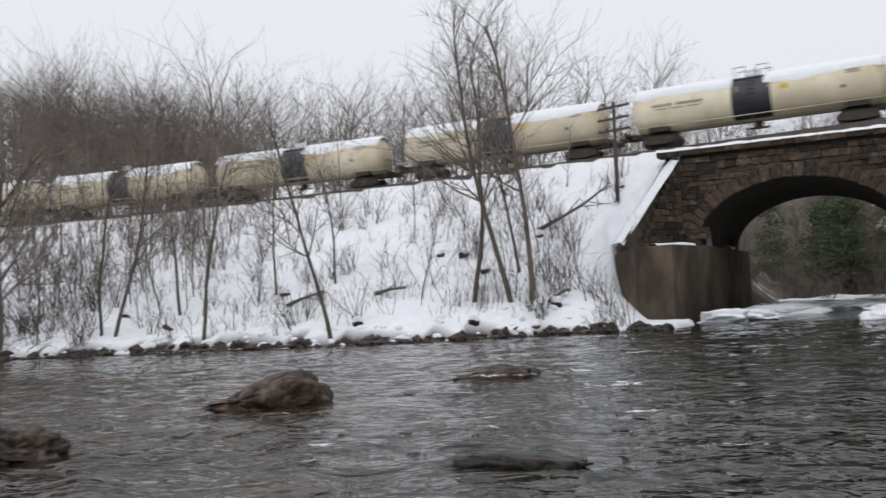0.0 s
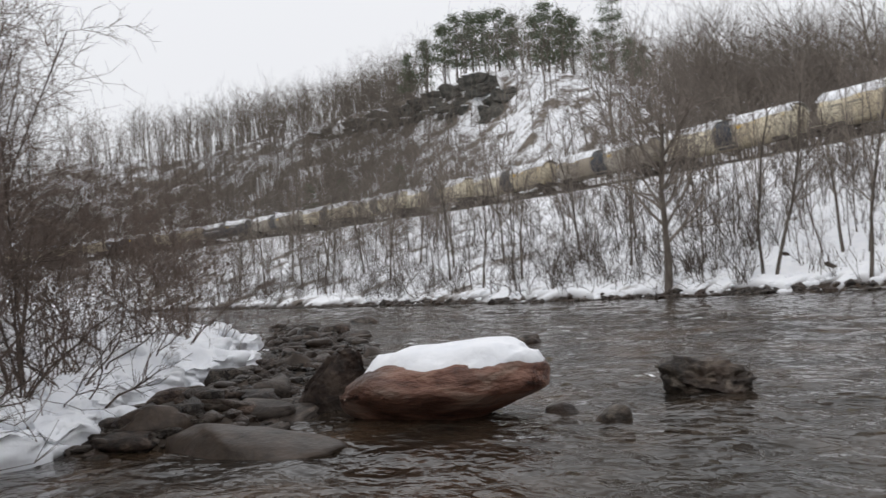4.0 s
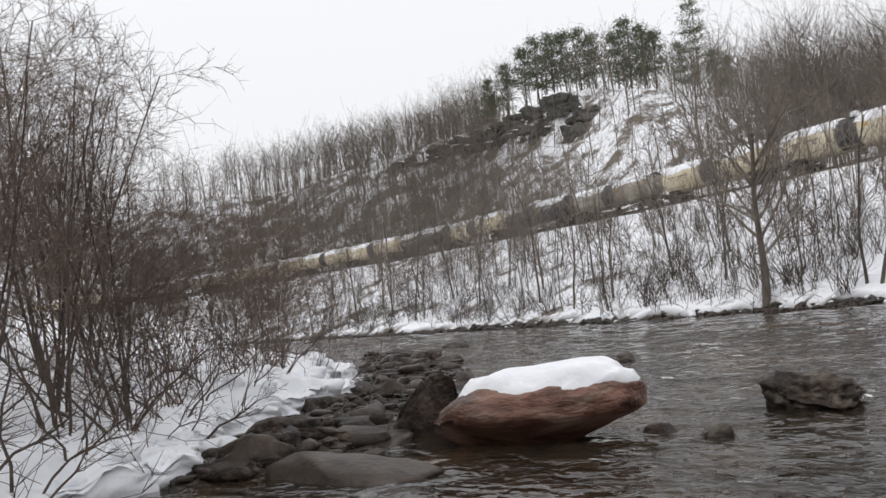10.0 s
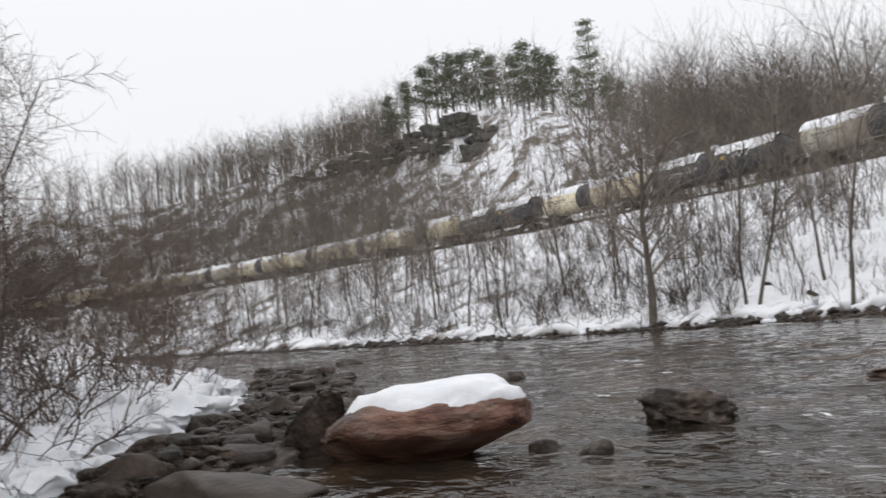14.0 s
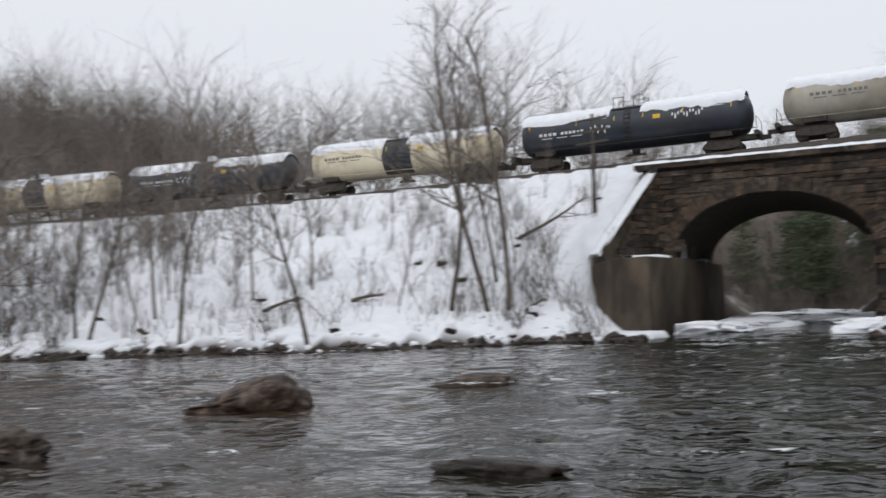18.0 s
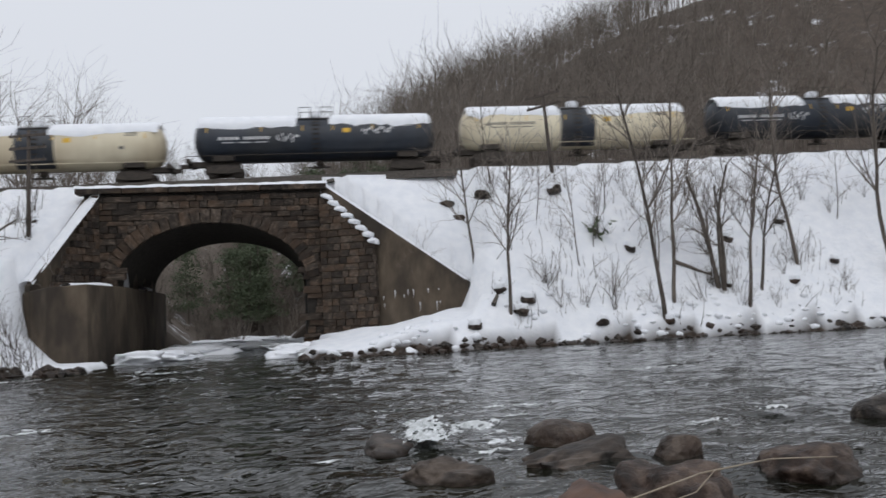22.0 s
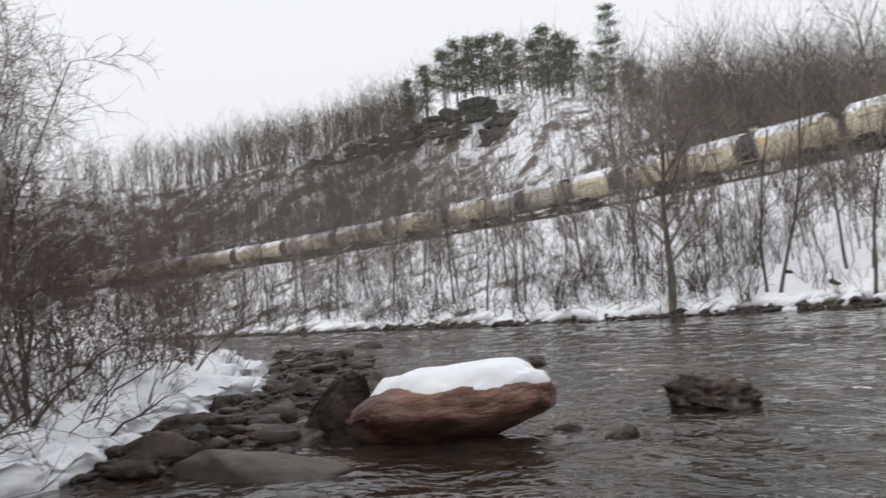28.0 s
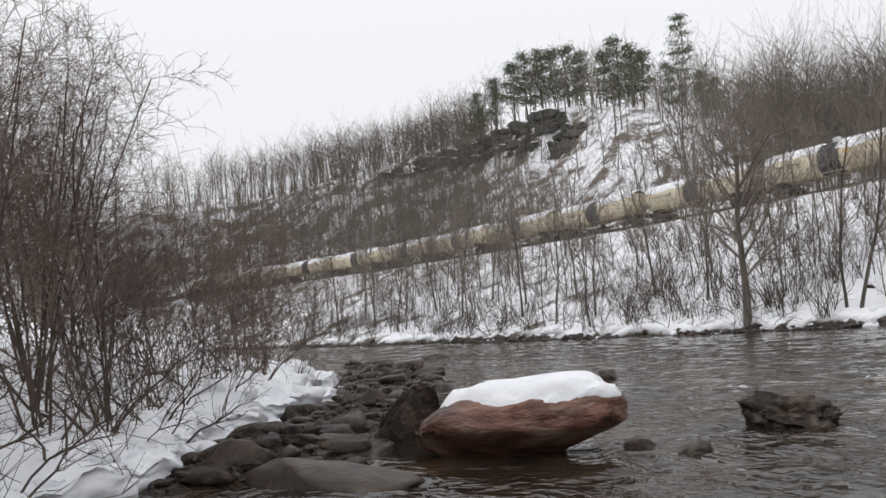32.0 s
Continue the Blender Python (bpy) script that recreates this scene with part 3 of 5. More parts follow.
def tank_car(kind, seed):
    """A tank car, origin between the rails at its middle, along x, the train's front at +x. kind: cream or black."""
    paint = {"cream": CREAM, "black": BLACK, "dirty": DIRTY}[kind]
    rng = random.Random(seed)
    root = new("tank_car")
    R0, L = 1.55, 16.6
    prof = [(0.0, 0.04), (0.05, 0.55), (0.17, 0.95), (0.38, 1.25), (0.75, 1.5), (1.0, R0)]
    prof = [(x - L / 2, r) for x, r in prof] + [(x, R0) for x in (-4.5, -1.5, 1.5, 4.5)] + [(L / 2 - x, r) for x, r in prof[::-1]]
    verts = [(x, r * math.sin(a * math.pi / 16), 2.62 + r * math.cos(a * math.pi / 16)) for x, r in prof for a in range(32)]
    faces = [(i * 32 + a, i * 32 + (a + 1) % 32, (i + 1) * 32 + (a + 1) % 32, (i + 1) * 32 + a) for i in range(len(prof) - 1) for a in range(32)]
    tank = mesh_part("tank", verts, faces, paint, root, smooth=True)
    if kind != "black":
        mesh_part("middle_band", *arc_shell(-1.25, 1.25, -2.7, 2.7, R0 + 0.005, R0 + 0.012, 2, 30), BLACK, tank, "black painted band round the tank", True)
    # snow, broken round the dome
    cut = 1.3 if kind == "black" else 1.2
    for x0, x1, sd in ((-L / 2 + 0.35, -cut, 1), (cut - 0.4, L / 2 - 0.35, 2)):
        wide = 1.05
        mesh_part("snow", *arc_shell(x0, x1, -wide, wide, R0 - 0.02, R0 + 0.16, 30, 12, 0.17, seed * 7 + sd), SNOW, root, "layer of snow on the tank", True)
    bm = bmesh.new()
    tube(bm, (0, 0, 4.05), (0, 0, 4.5), 0.42, 0.42, 14)
    tube(bm, (0, 0, 4.5), (0, 0, 4.62), 0.45, 0.3, 14)
    part("dome", bm, SNOW if rng.random() < 0.5 else paint, root)
    for sy in (-1, 1):
        for xa, xb in ((-1.1, -0.35), (0.35, 1.1)):
            bm = bmesh.new()
            for px in (xa, xb):
                tube(bm, (px, sy * 0.75, 3.95), (px, sy * 0.75, 4.78), 0.025, 0.025, 5)
            tube(bm, (xa - 0.02, sy * 0.75, 4.77), (xb + 0.02, sy * 0.75, 4.77), 0.025, 0.025, 5)
            part("railing", bm, UNDER, root)
    for y0 in (-0.95, 0.55):
        bm = bmesh.new()
        block(bm, -1.2, 1.2, y0, y0 + 0.4, 3.9, 3.95)
        part("walkway", bm, UNDER, root)
    for sy in (-1, 1):
        bm = bmesh.new()
        grid = [[bm.verts.new((px, sy * 1.57 * math.sin(0.5 + k * 0.0733), 2.62 + 1.57 * math.cos(0.5 + k * 0.0733))) for px in (-0.24, -0.2, 0.2, 0.24)] for k in range(28)]
        for k in range(27):
            for c in ((0, 1, 2) if k % 3 == 1 else (0, 2)):
                bm.faces.new((grid[k][c], grid[k][c + 1], grid[k + 1][c + 1], grid[k + 1][c]))
        bmesh.ops.solidify(bm, geom=bm.faces[:], thickness=0.03)
        part("ladder", bm, UNDER, root)
        bm = bmesh.new()
        tube(bm, (-8.6, sy * 1.38, 1.42), (8.6, sy * 1.38, 1.42), 0.03, 0.03, 5)
        for k in range(-4, 5):
            tube(bm, (k * 1.9, sy * 1.38, 1.42), (k * 1.9, sy * 1.0, 1.2), 0.02, 0.02, 4)
        part("side_rail", bm, UNDER if kind == "black" else paint, root)
    for e in (-1, 1):
        bm = bmesh.new()
        block(bm, min(e * 5.2, e * 8.75), max(e * 5.2, e * 8.75), -0.35, 0.35, 0.85, 1.2)
        part("stub_sill", bm, UNDER, root)
        bm = bmesh.new()
        block(bm, min(e * 8.45, e * 8.76), max(e * 8.45, e * 8.76), -1.45, 1.45, 0.95, 1.25)
        part("end_beam", bm, UNDER, root)
        for sy in (-1, 1):
            bm = bmesh.new()
            block(bm, min(e * 5.6, e * 7.0), max(e * 5.6, e * 7.0), min(sy * 0.3, sy * 1.2), max(sy * 0.3, sy * 1.2), 1.1, 1.45)
            part("saddle", bm, UNDER, root)
    bm = bmesh.new()
    tube(bm, (0.2, 0, 0.75), (0.2, 0, 1.2), 0.28, 0.32, 10)
    block(bm, -0.5, 0.9, -0.12, 0.12, 0.6, 0.72)
    part("bottom_outlet", bm, UNDER, root)
    for e in (-1, 1):
        bm = bmesh.new()
        block(bm, e * 9.0 - 0.35, e * 9.0 + 0.35, -0.13, 0.13, 0.8, 1.08)
        part("coupler", bm, UNDER, root)
        bm = bmesh.new()
        block(bm, -0.2, 0.2, -1.0, 1.0, 0.5, 0.85)
        bogie = part("bogie", bm, UNDER, root)
        bogie.matrix_local = pose(e * 6.3, 0, 0)
        for sy in (-0.98, 0.98):
            bm = bmesh.new()
            outl = [(-1.15, 0.35), (-1.15, 0.62), (-0.5, 0.85), (0.5, 0.85), (1.15, 0.62), (1.15, 0.35), (0.45, 0.25), (-0.45, 0.25)]
            a = [bm.verts.new((x, sy - 0.07, z)) for x, z in outl]
            b = [bm.verts.new((x, sy + 0.07, z)) for x, z in outl]
            bm.faces.new(a)
            bm.faces.new(b[::-1])
            for k in range(8):
                bm.faces.new((a[k], b[k], b[(k + 1) % 8], a[(k + 1) % 8]))
            bmesh.ops.recalc_face_normals(bm, faces=bm.faces)
            part("side_frame", bm, UNDER, bogie)
        for wxp in (-0.88, 0.88):
            for sy in (-0.75, 0.75):
                bm = bmesh.new()
                tube(bm, (wxp, sy - 0.065, 0.44), (wxp, sy + 0.065, 0.44), 0.43, 0.43, 16)
                part("wheel", bm, UNDER, bogie)
        bm = bmesh.new()
        for sy in (-1.3, 1.3):
            tube(bm, (e * 8.6, sy, 1.2), (e * 8.6, sy, 2.2), 0.02, 0.02, 5)
        tube(bm, (e * 8.6, -1.3, 2.2), (e * 8.6, 1.3, 2.2), 0.02, 0.02, 5)
        part("end_railing", bm, UNDER, root)

    def plate(name, x, a, w, h, mat, label=""):
        """A small plate on the tank's near side, at angle a below the top."""
        mesh_part(name, *arc_shell(x - w / 2, x + w / 2, -a - h / 2 / R0, -a + h / 2 / R0, R0 + 0.014, R0 + 0.02, 1, 4), mat, tank, label)
    plate("hazard_placard", 2.1, 1.35, 0.5, 0.32, YELLOW, "yellow reflective plate")
    light = LETTER_W if kind == "black" else LETTER_D
    for k in range(4):
        plate("mark", -6.4 + k * 0.36, 1.62 if kind == "black" else 1.45, 0.24, 0.2, light)
    for k in range(6):
        plate("mark", -4.75 + k * 0.3, 1.62 if kind == "black" else 1.45, 0.2, 0.2, light)
    for k in range(3):
        plate("data_line", -5.9 + k * 1.1, 1.8 if kind == "black" else 1.62, 0.8, 0.06, light)
    for k in range(4):
        plate("data_line", 6.2, 0.95 + k * 0.075, 0.85, 0.05, light)
    for px in (-7.3, -3.7, -0.9, 1.15, 3.9, 7.1):
        plate("reflector", px, 1.2, 0.06, 0.42, YELLOW)
    if kind == "black":
        for k in range(9):
            plate("painted_scrawl", -2.6 + k * 0.17, 1.62 + 0.12 * math.sin(k * 2.3), 0.09, 0.2 + 0.16 * (k % 3 == 0), LETTER_W)
        for k in range(11):
            plate("painted_scrawl", 3.2 + k * 0.2, 1.35 + 0.1 * math.sin(k * 1.7), 0.1, 0.22 + 0.14 * (k % 4 == 1), LETTER_W)
    else:
        plate("stencil_box", 5.6, 1.72, 0.28, 0.2, LETTER_D)
    return root


YELLOW = material("yellow_plate", [(0.3, (0.62, 0.36, 0.03)), (0.7, (0.72, 0.45, 0.05))], 4, 0.5, 0)
LETTER_W = material("white_lettering", [(0.3, (0.6, 0.6, 0.6)), (0.7, (0.75, 0.75, 0.75))], 5, 0.6, 0)
LETTER_D = material("dark_lettering", [(0.3, (0.10, 0.095, 0.085)), (0.7, (0.2, 0.19, 0.17))], 5, 0.6, 0)
car_protos = {"cream": [tank_car("cream", 1), tank_car("cream", 2)], "black": [tank_car("black", 3)], "dirty": [tank_car("dirty", 4)]}
CAR_LABEL = {"cream": "cream tank car with a black middle band, snow on top", "black": "black tank car with white lettering and snow on top", "dirty": "grime-streaked pale tank car with a dark middle band"}
train = {}
for j in range(19, -22, -1):
    kind = "black" if j in (1, -1) else "dirty" if j in (2, 7, -6, -11) else "cream"
    pool = car_protos[kind]
    proto = pool[j % len(pool)]
    car = proto if not proto.get("used") else copy_thing(proto, Matrix())
    proto["used"] = True
    train[j] = tagged(car, CAR_LABEL[kind], "tank car", "tank cars of the train")
for o in train.values():
    if "used" in o:
        del o["used"]


# ---- stone arch bridge ----
BR = pose(0, 60.5, 0, 0, 0, math.degrees(math.atan2(BS[1], BS[0])))   # x along the face, y away from the river
bridge = new("stone_arch_bridge")
bridge.matrix_world = BR
ARCH_C, ARCH_Z, ARCH_A, ARCH_B, DEEP, TOP = 7.7, 4.75, 5.9, 3.75, 16.0, 10.45


def arch_z(s):
    return ARCH_Z + ARCH_B * math.sqrt(max(0.0, 1 - ((s - ARCH_C) / ARCH_A) ** 2))


bm = bmesh.new()
ring = [(ARCH_C - ARCH_A * math.cos(math.pi * k / 32), ARCH_Z + ARCH_B * math.sin(math.pi * k / 32)) for k in range(33)]
for n0 in (0.08, DEEP):
    low = [bm.verts.new((s, n0, z)) for s, z in ring]
    up = [bm.verts.new((s, n0, TOP)) for s, z in ring]
    for k in range(32):
        bm.faces.new((low[k], low[k + 1], up[k + 1], up[k]))
    if n0 < 1:
        front = (low, up)
    else:
        for k in range(32):
            bm.faces.new((front[0][k], low[k], low[k + 1], front[0][k + 1])).smooth = True
            bm.faces.new((front[1][k], front[1][k + 1], up[k + 1], up[k]))
# the barrel and abutment cores take the near-black mortar colour, darker than the face stones
part("arch_barrel", bm, MORTAR, bridge, "near-black masonry inside the arch")
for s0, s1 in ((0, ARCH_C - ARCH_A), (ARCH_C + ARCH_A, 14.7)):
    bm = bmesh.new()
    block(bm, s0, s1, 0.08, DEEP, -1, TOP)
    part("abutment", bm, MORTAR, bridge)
bm = bmesh.new()
prism(bm, [(-2.4, -4.6), (-0.8, -5.8), (1.4, -6.0), (2.45, 0), (2.6, 16.1), (0.5, 16.1), (0.3, 0.3), (-1.6, 0.0)], lambda i: (4.3, 4.55, 4.6, 4.6, 4.6, 4.6, 4.6, 4.4)[i], -1)
bmesh.ops.bevel(bm, geom=list(bm.edges), offset=0.05, segments=1, affect="EDGES")
part("left_pier", bm, CONCRETE, bridge, "stained concrete-faced pier at the water")
bm = bmesh.new()
prism(bm, [(-2.3, -4.5), (-1.9, -5.0), (0.7, 0.05), (0.0, 0.6)], lambda i: (4.7, 4.7, 10.5, 10.5)[i], 0)
part("wing_wall", bm, CONCRETE, bridge, "sloping concrete wing wall")
bm = bmesh.new()
prism(bm, [(14.72, 0.2), (23.2, -5.0), (23.5, -4.2), (15.0, 1.0)], lambda i: (10.85, 3.9, 3.9, 10.85)[i], 0)
part("wing_wall", bm, CONCRETE, bridge, "sloping tan concrete wing wall with icicles")


def bevelled_unit(seed):
    """A unit stone, its edges worn."""
    rng = random.Random(seed)
    bm = bmesh.new()
    block(bm, -0.5, 0.5, -0.5, 0.5, -0.5, 0.5)
    bmesh.ops.bevel(bm, geom=list(bm.edges), offset=0.07, segments=1, affect="EDGES")
    for w in bm.verts:
        w.co += Vector([rng.uniform(-0.045, 0.045) for _ in range(3)])
    me = bpy.data.meshes.new("stone")
    bm.to_mesh(me)
    bm.free()
    me.materials.append(STONE)
    return me


units = [bevelled_unit(k) for k in range(5)]
rng = random.Random(11)
z = 0.0
while z < TOP - 0.2:
    h = rng.uniform(0.27, 0.52)
    h = min(h, TOP - z)
    s = 0.0
    while s < 14.65:
        w = min(rng.choice((0.4, 0.55, 0.75, 1.0, 1.4)) * rng.uniform(0.85, 1.2), 14.7 - s)
        mid, zc = s + w / 2, z + h / 2
        e = max(((mid + sg * w / 2 - ARCH_C) / (ARCH_A + 0.55)) ** 2 + (max(zc - h / 2 - ARCH_Z, 0) / (ARCH_B + 0.55)) ** 2 for sg in (-1, 1))
        inside = abs(mid - ARCH_C) < ARCH_A and z < ARCH_Z
        if w > 0.25 and not inside and (e > 1 or z < ARCH_Z) and not (s < 2.5 and z < 4.4):
            shared("stone", units[rng.randrange(5)], bridge, pose(mid, 0.1 + rng.uniform(-0.11, 0.06), zc, rng.uniform(-3, 3), rng.uniform(-1.6, 1.6), rng.uniform(-2.5, 2.5)) @ Matrix.Diagonal((w - 0.035, 0.34, h - 0.035, 1)))
        s += w
    z += h
for k in range(30):
    a = math.pi * (k + 0.5) / 30
    s, zc = ARCH_C - (ARCH_A + 0.4) * math.cos(a), ARCH_Z + (ARCH_B + 0.4) * math.sin(a)
    wide = math.pi / 30 * math.hypot((ARCH_A + 0.3) * math.sin(a), (ARCH_B + 0.3) * math.cos(a))
    shared("arch_stone", units[k % 5], bridge, pose(s, 0.06 + rng.uniform(-0.03, 0.02), zc, 0, math.degrees(math.atan2(math.sin(a) / ARCH_B, math.cos(a) / ARCH_A)) - 90, 0) @ Matrix.Diagonal((wide - 0.03, 0.42, 0.85, 1)))
# the stepped masonry wing beside the concrete one
ux, uy = (8.3 / math.hypot(8.3, 5.0), -5.0 / math.hypot(8.3, 5.0))
wing_turn = math.degrees(math.atan2(uy, ux))
for c in range(22):
    zb = 0.2 + c * 0.44
    reach = 1.083 * min(10.1 - zb, 3.6)
    u = 0.0
    while u < reach - 0.2:
        w = min(rng.uniform(0.45, 1.0), reach - u)
        shared("stone", units[rng.randrange(5)], bridge, pose(14.75 + ux * (u + w / 2) - 0.12, -0.05 + uy * (u + w / 2) - 0.12, zb + 0.22, 0, 0, wing_turn) @ Matrix.Diagonal((w - 0.03, 0.4, 0.41, 1)))
        u += w
    if zb > 6.3:
        bm = bmesh.new()
        bmesh.ops.create_icosphere(bm, subdivisions=2, radius=0.5)
        for w in bm.verts:
            w.co = Vector((w.co.x * 0.85 + rng.uniform(-0.05, 0.05), w.co.y * 0.8 + rng.uniform(-0.04, 0.04), max(w.co.z, -0.2) * 0.5 + rng.uniform(-0.03, 0.03)))
        step = part("snow", bm, SNOW, bridge, "snow on a stone step")
        step.matrix_local = pose(14.75 + ux * (reach - 0.2) - 0.12, uy * (reach - 0.2) - 0.12, zb + 0.4, 0, rng.uniform(8, 26), wing_turn + rng.uniform(-15, 15))
# masonry of the other wing, beside its concrete edge
vx, vy = (-2.6 / math.hypot(2.6, 5.05), -5.05 / math.hypot(2.6, 5.05))
for c in range(14):
    zb = 4.5 + c * 0.42
    reach = 0.72 * (10.35 - zb)
    u = 0.0
    while u < reach - 0.2:
        w = min(rng.uniform(0.4, 0.95), reach - u)
        shared("stone", units[rng.randrange(5)], bridge, pose(0.78 + vx * (u + w / 2), -0.02 + vy * (u + w / 2), zb + 0.21, rng.uniform(-3, 3), 0, math.degrees(math.atan2(vy, vx))) @ Matrix.Diagonal((w - 0.03, 0.4, 0.39, 1)))
        u += w
for k in range(11):
    bm = bmesh.new()
    block(bm, -0.45 + k * 1.41, -0.45 + k * 1.41 + 1.385, -0.38, 0.7, TOP, TOP + 0.36)
    bmesh.ops.bevel(bm, geom=list(bm.edges), offset=0.03, segments=1, affect="EDGES")
    part("coping_stone", bm, STONE, bridge)


def snow_strip(name, pts, wide, thick, parent, seed, label="strip of snow"):
    """A rounded ridge of snow along a line of points."""
    rng = random.Random(seed)
    verts, faces, n = [], [], 7
    for i, p in enumerate(pts):
        p = Vector(p)
        d = (Vector(pts[min(i + 1, len(pts) - 1)]) - Vector(pts[max(i - 1, 0)])).normalized()
        side = d.cross(Vector((0, 0, 1))).normalized()
        w, t = wide * rng.uniform(0.85, 1.15), thick * rng.uniform(0.75, 1.2)
        for k in range(n):
            a = math.pi * k / (n - 1)
            verts.append(p + side * (w / 2 * math.cos(a)) + Vector((0, 0, t * math.sin(a) ** 0.7 - 0.03)))
    for i in range(len(pts) - 1):
        faces += [(i * n + k, i * n + k + 1, (i + 1) * n + k + 1, (i + 1) * n + k) for k in range(n - 1)]
    return mesh_part(name, [tuple(v) for v in verts], faces, SNOW, parent, label, True)


snow_strip("snow", [(-0.5 + k * 0.65, 0.15, TOP + 0.36) for k in range(25)], 1.1, 0.24, bridge, 1, "snow lying on the coping")
snow_strip("snow", [(-2.2 + k * 0.3, -4.6 + k * 0.5, 4.75 + k * 0.6) for k in range(11)], 0.9, 0.22, bridge, 2, "snow on the sloping wing wall")
snow_strip("snow", [(14.9 + k * 0.6, 0.75 - k * 0.37, 10.9 - k * 0.495) for k in range(15)], 0.8, 0.12, bridge, 3, "snow on the sloping wing wall")
snow_strip("snow", [(0.0 + k * 0.4, -4.9 + k * 0.8, 4.6) for k in range(5)], 0.8, 0.25, bridge, 4, "snow on the pier ledge")
snow_strip("snow", [(2.2 + k * 0.05, 7.6 + k * 0.5, 4.6) for k in range(4)], 0.7, 0.25, bridge, 5, "snow on the pier ledge")
for k in range(16):
    u = rng.uniform(2.5, 8.6)
    bm = bmesh.new()
    tube(bm, (0, 0, 0), (0, 0, -rng.uniform(0.15, 0.6)), 0.035, 0.006, 5)
    ice = part("icicle", bm, ICE, bridge, "pale icicle")
    ice.matrix_local = Matrix.Translation((14.7 + ux * u - 0.05, 0.1 + uy * u - 0.1, rng.choice((2.8, 3.6, 3.3))))
tagged(bridge, "weathered brown stone arch railway bridge with snowy coping", "bridge")


# ---- rocks ----
def rock_mesh(name, sx, sy, sz, material, seed, detail=3, lumps=0.3, skew=0.0, cuts=9):
    bm = bmesh.new()
    bmesh.ops.create_icosphere(bm, subdivisions=detail, radius=1.0)
    o = Vector((seed * 1.37, seed * 0.71, seed * 2.13))
    cut = random.Random(seed)
    planes = [(Vector((cut.gauss(0, 1), cut.gauss(0, 1), cut.gauss(0, 1))).normalized(), cut.uniform(0.62, 0.9)) for _ in range(0 if material is SNOW else cuts)]
    for w in bm.verts:
        p = w.co.copy()
        for nrm, h in planes:
            p -= nrm * (max(0.0, p.dot(nrm) - h) * 0.85)
        c = Vector([math.copysign(abs(v) ** 0.8, v) for v in p])
        d = 1 + lumps * noise.noise(p * 0.8 + o) + lumps * 0.5 * noise.noise(p * 1.9 + o) + lumps * 0.26 * noise.noise(p * 4.5 + o) + lumps * 0.14 * noise.noise(p * 10 + o) + lumps * 0.07 * noise.noise(p * 22 + o) - (0 if material is SNOW else 0.16) * abs(noise.noise(p * 1.5 - o))
        w.co = Vector((c.x * sx * d, c.y * sy * d, c.z * sz * d * (1 + skew * c.x)))
    for f in bm.faces:
        f.smooth = True
    me = bpy.data.meshes.new(name)
    bm.to_mesh(me)
    bm.free()
    me.materials.append(material)
    return me


def snow_cap(me, parent, thick, limit=0.45, lean=(0, 0, 1), floor=-0.05):
    """Snow over the parts of a rock that face up."""
    bm = bmesh.new()
    bm.from_mesh(me)
    bm.normal_update()
    up = Vector(lean).normalized()
    top = max(v.co.dot(up) for v in bm.verts)
    move, bare = [], set()
    for v in bm.verts:
        k = smoothstep((v.normal.dot(up) - limit) / (1 - limit) * 2.2) * smoothstep((v.co.dot(up) / top - floor - 0.2 * noise.noise(v.co * 2.2) - 0.1 * noise.noise(v.co * 6)) * 3.2)
        if k < 0.01:
            bare.add(v.index)
        move.append(up * (thick * float(k)) - v.normal * (0.04 * (1 - min(1.0, float(k) * 4))))
    for v, d in zip(bm.verts, move):
        v.co += d
    bmesh.ops.delete(bm, geom=[f for f in bm.faces if all(v.index in bare for v in f.verts)], context="FACES")
    return part("snow", bm, SNOW, parent, "cap of snow")


def place_rock(name, x, y, z, turn, me, label, category="rock", group="", tilt=0.0, snow=0.0, roll=0.0, limit=0.45, floor=-0.05):
    ob = shared(name, me, None, pose(x, y, z, roll, tilt, turn))
    if snow:
        q = pose(0, 0, 0, roll, tilt, turn).to_3x3().inverted() @ Vector((0, 0, 1))
        snow_cap(me, ob, snow, limit, q, floor)
    return tagged(ob, label, category, group)


# the big boulder, undercut on the river side, its nose up
bm = bmesh.new()
bmesh.ops.create_icosphere(bm, subdivisions=5, radius=1.0)
for w in bm.verts:
    p = w.co.copy()
    c = Vector([math.copysign(abs(v) ** 0.85, v) for v in p])
    d = 1 + 0.10 * noise.noise(p * 0.9 + Vector((4, 2, 7))) + 0.07 * noise.noise(p * 2.3) + 0.035 * noise.noise(p * 5) + 0.014 * noise.noise(p * 12) - 0.07 * abs(noise.noise(p * 1.7 + Vector((1, 5, 2))))
    x, y, zz = c.x * 1.62 * d, c.y * 0.95 * d, c.z * d
    zz = zz * (0.50 if zz > 0 else 0.82)
    zz += 0.11 * x if x > 0 else 0.02 * x
    if zz < -0.05:
        k = min(1.0, -(zz + 0.05) / 0.6)
        x -= (0.95 * k * x / 1.6) if x > 0 else (-0.04 * k)
        y *= 1 - 0.72 * k
    zz -= 0.22 * smoothstep((-x - 0.7) / 0.9) * (1 if zz > 0 else 0.2)
    w.co = Vector((x, y, zz))
for f in bm.faces:
    f.smooth = True
big = bpy.data.meshes.new("boulder")
bm.to_mesh(big)
bm.free()
big.materials.append(BOULDER)
big.transform(Matrix.Diagonal((1.1, 1, 1, 1)))
place_rock("boulder", -11.92, 8.36, 0.49, 34, big, "large red-brown boulder with a thick cap of snow", "boulder", snow=0.15, limit=0.3, floor=0.53)
bm = bmesh.new()
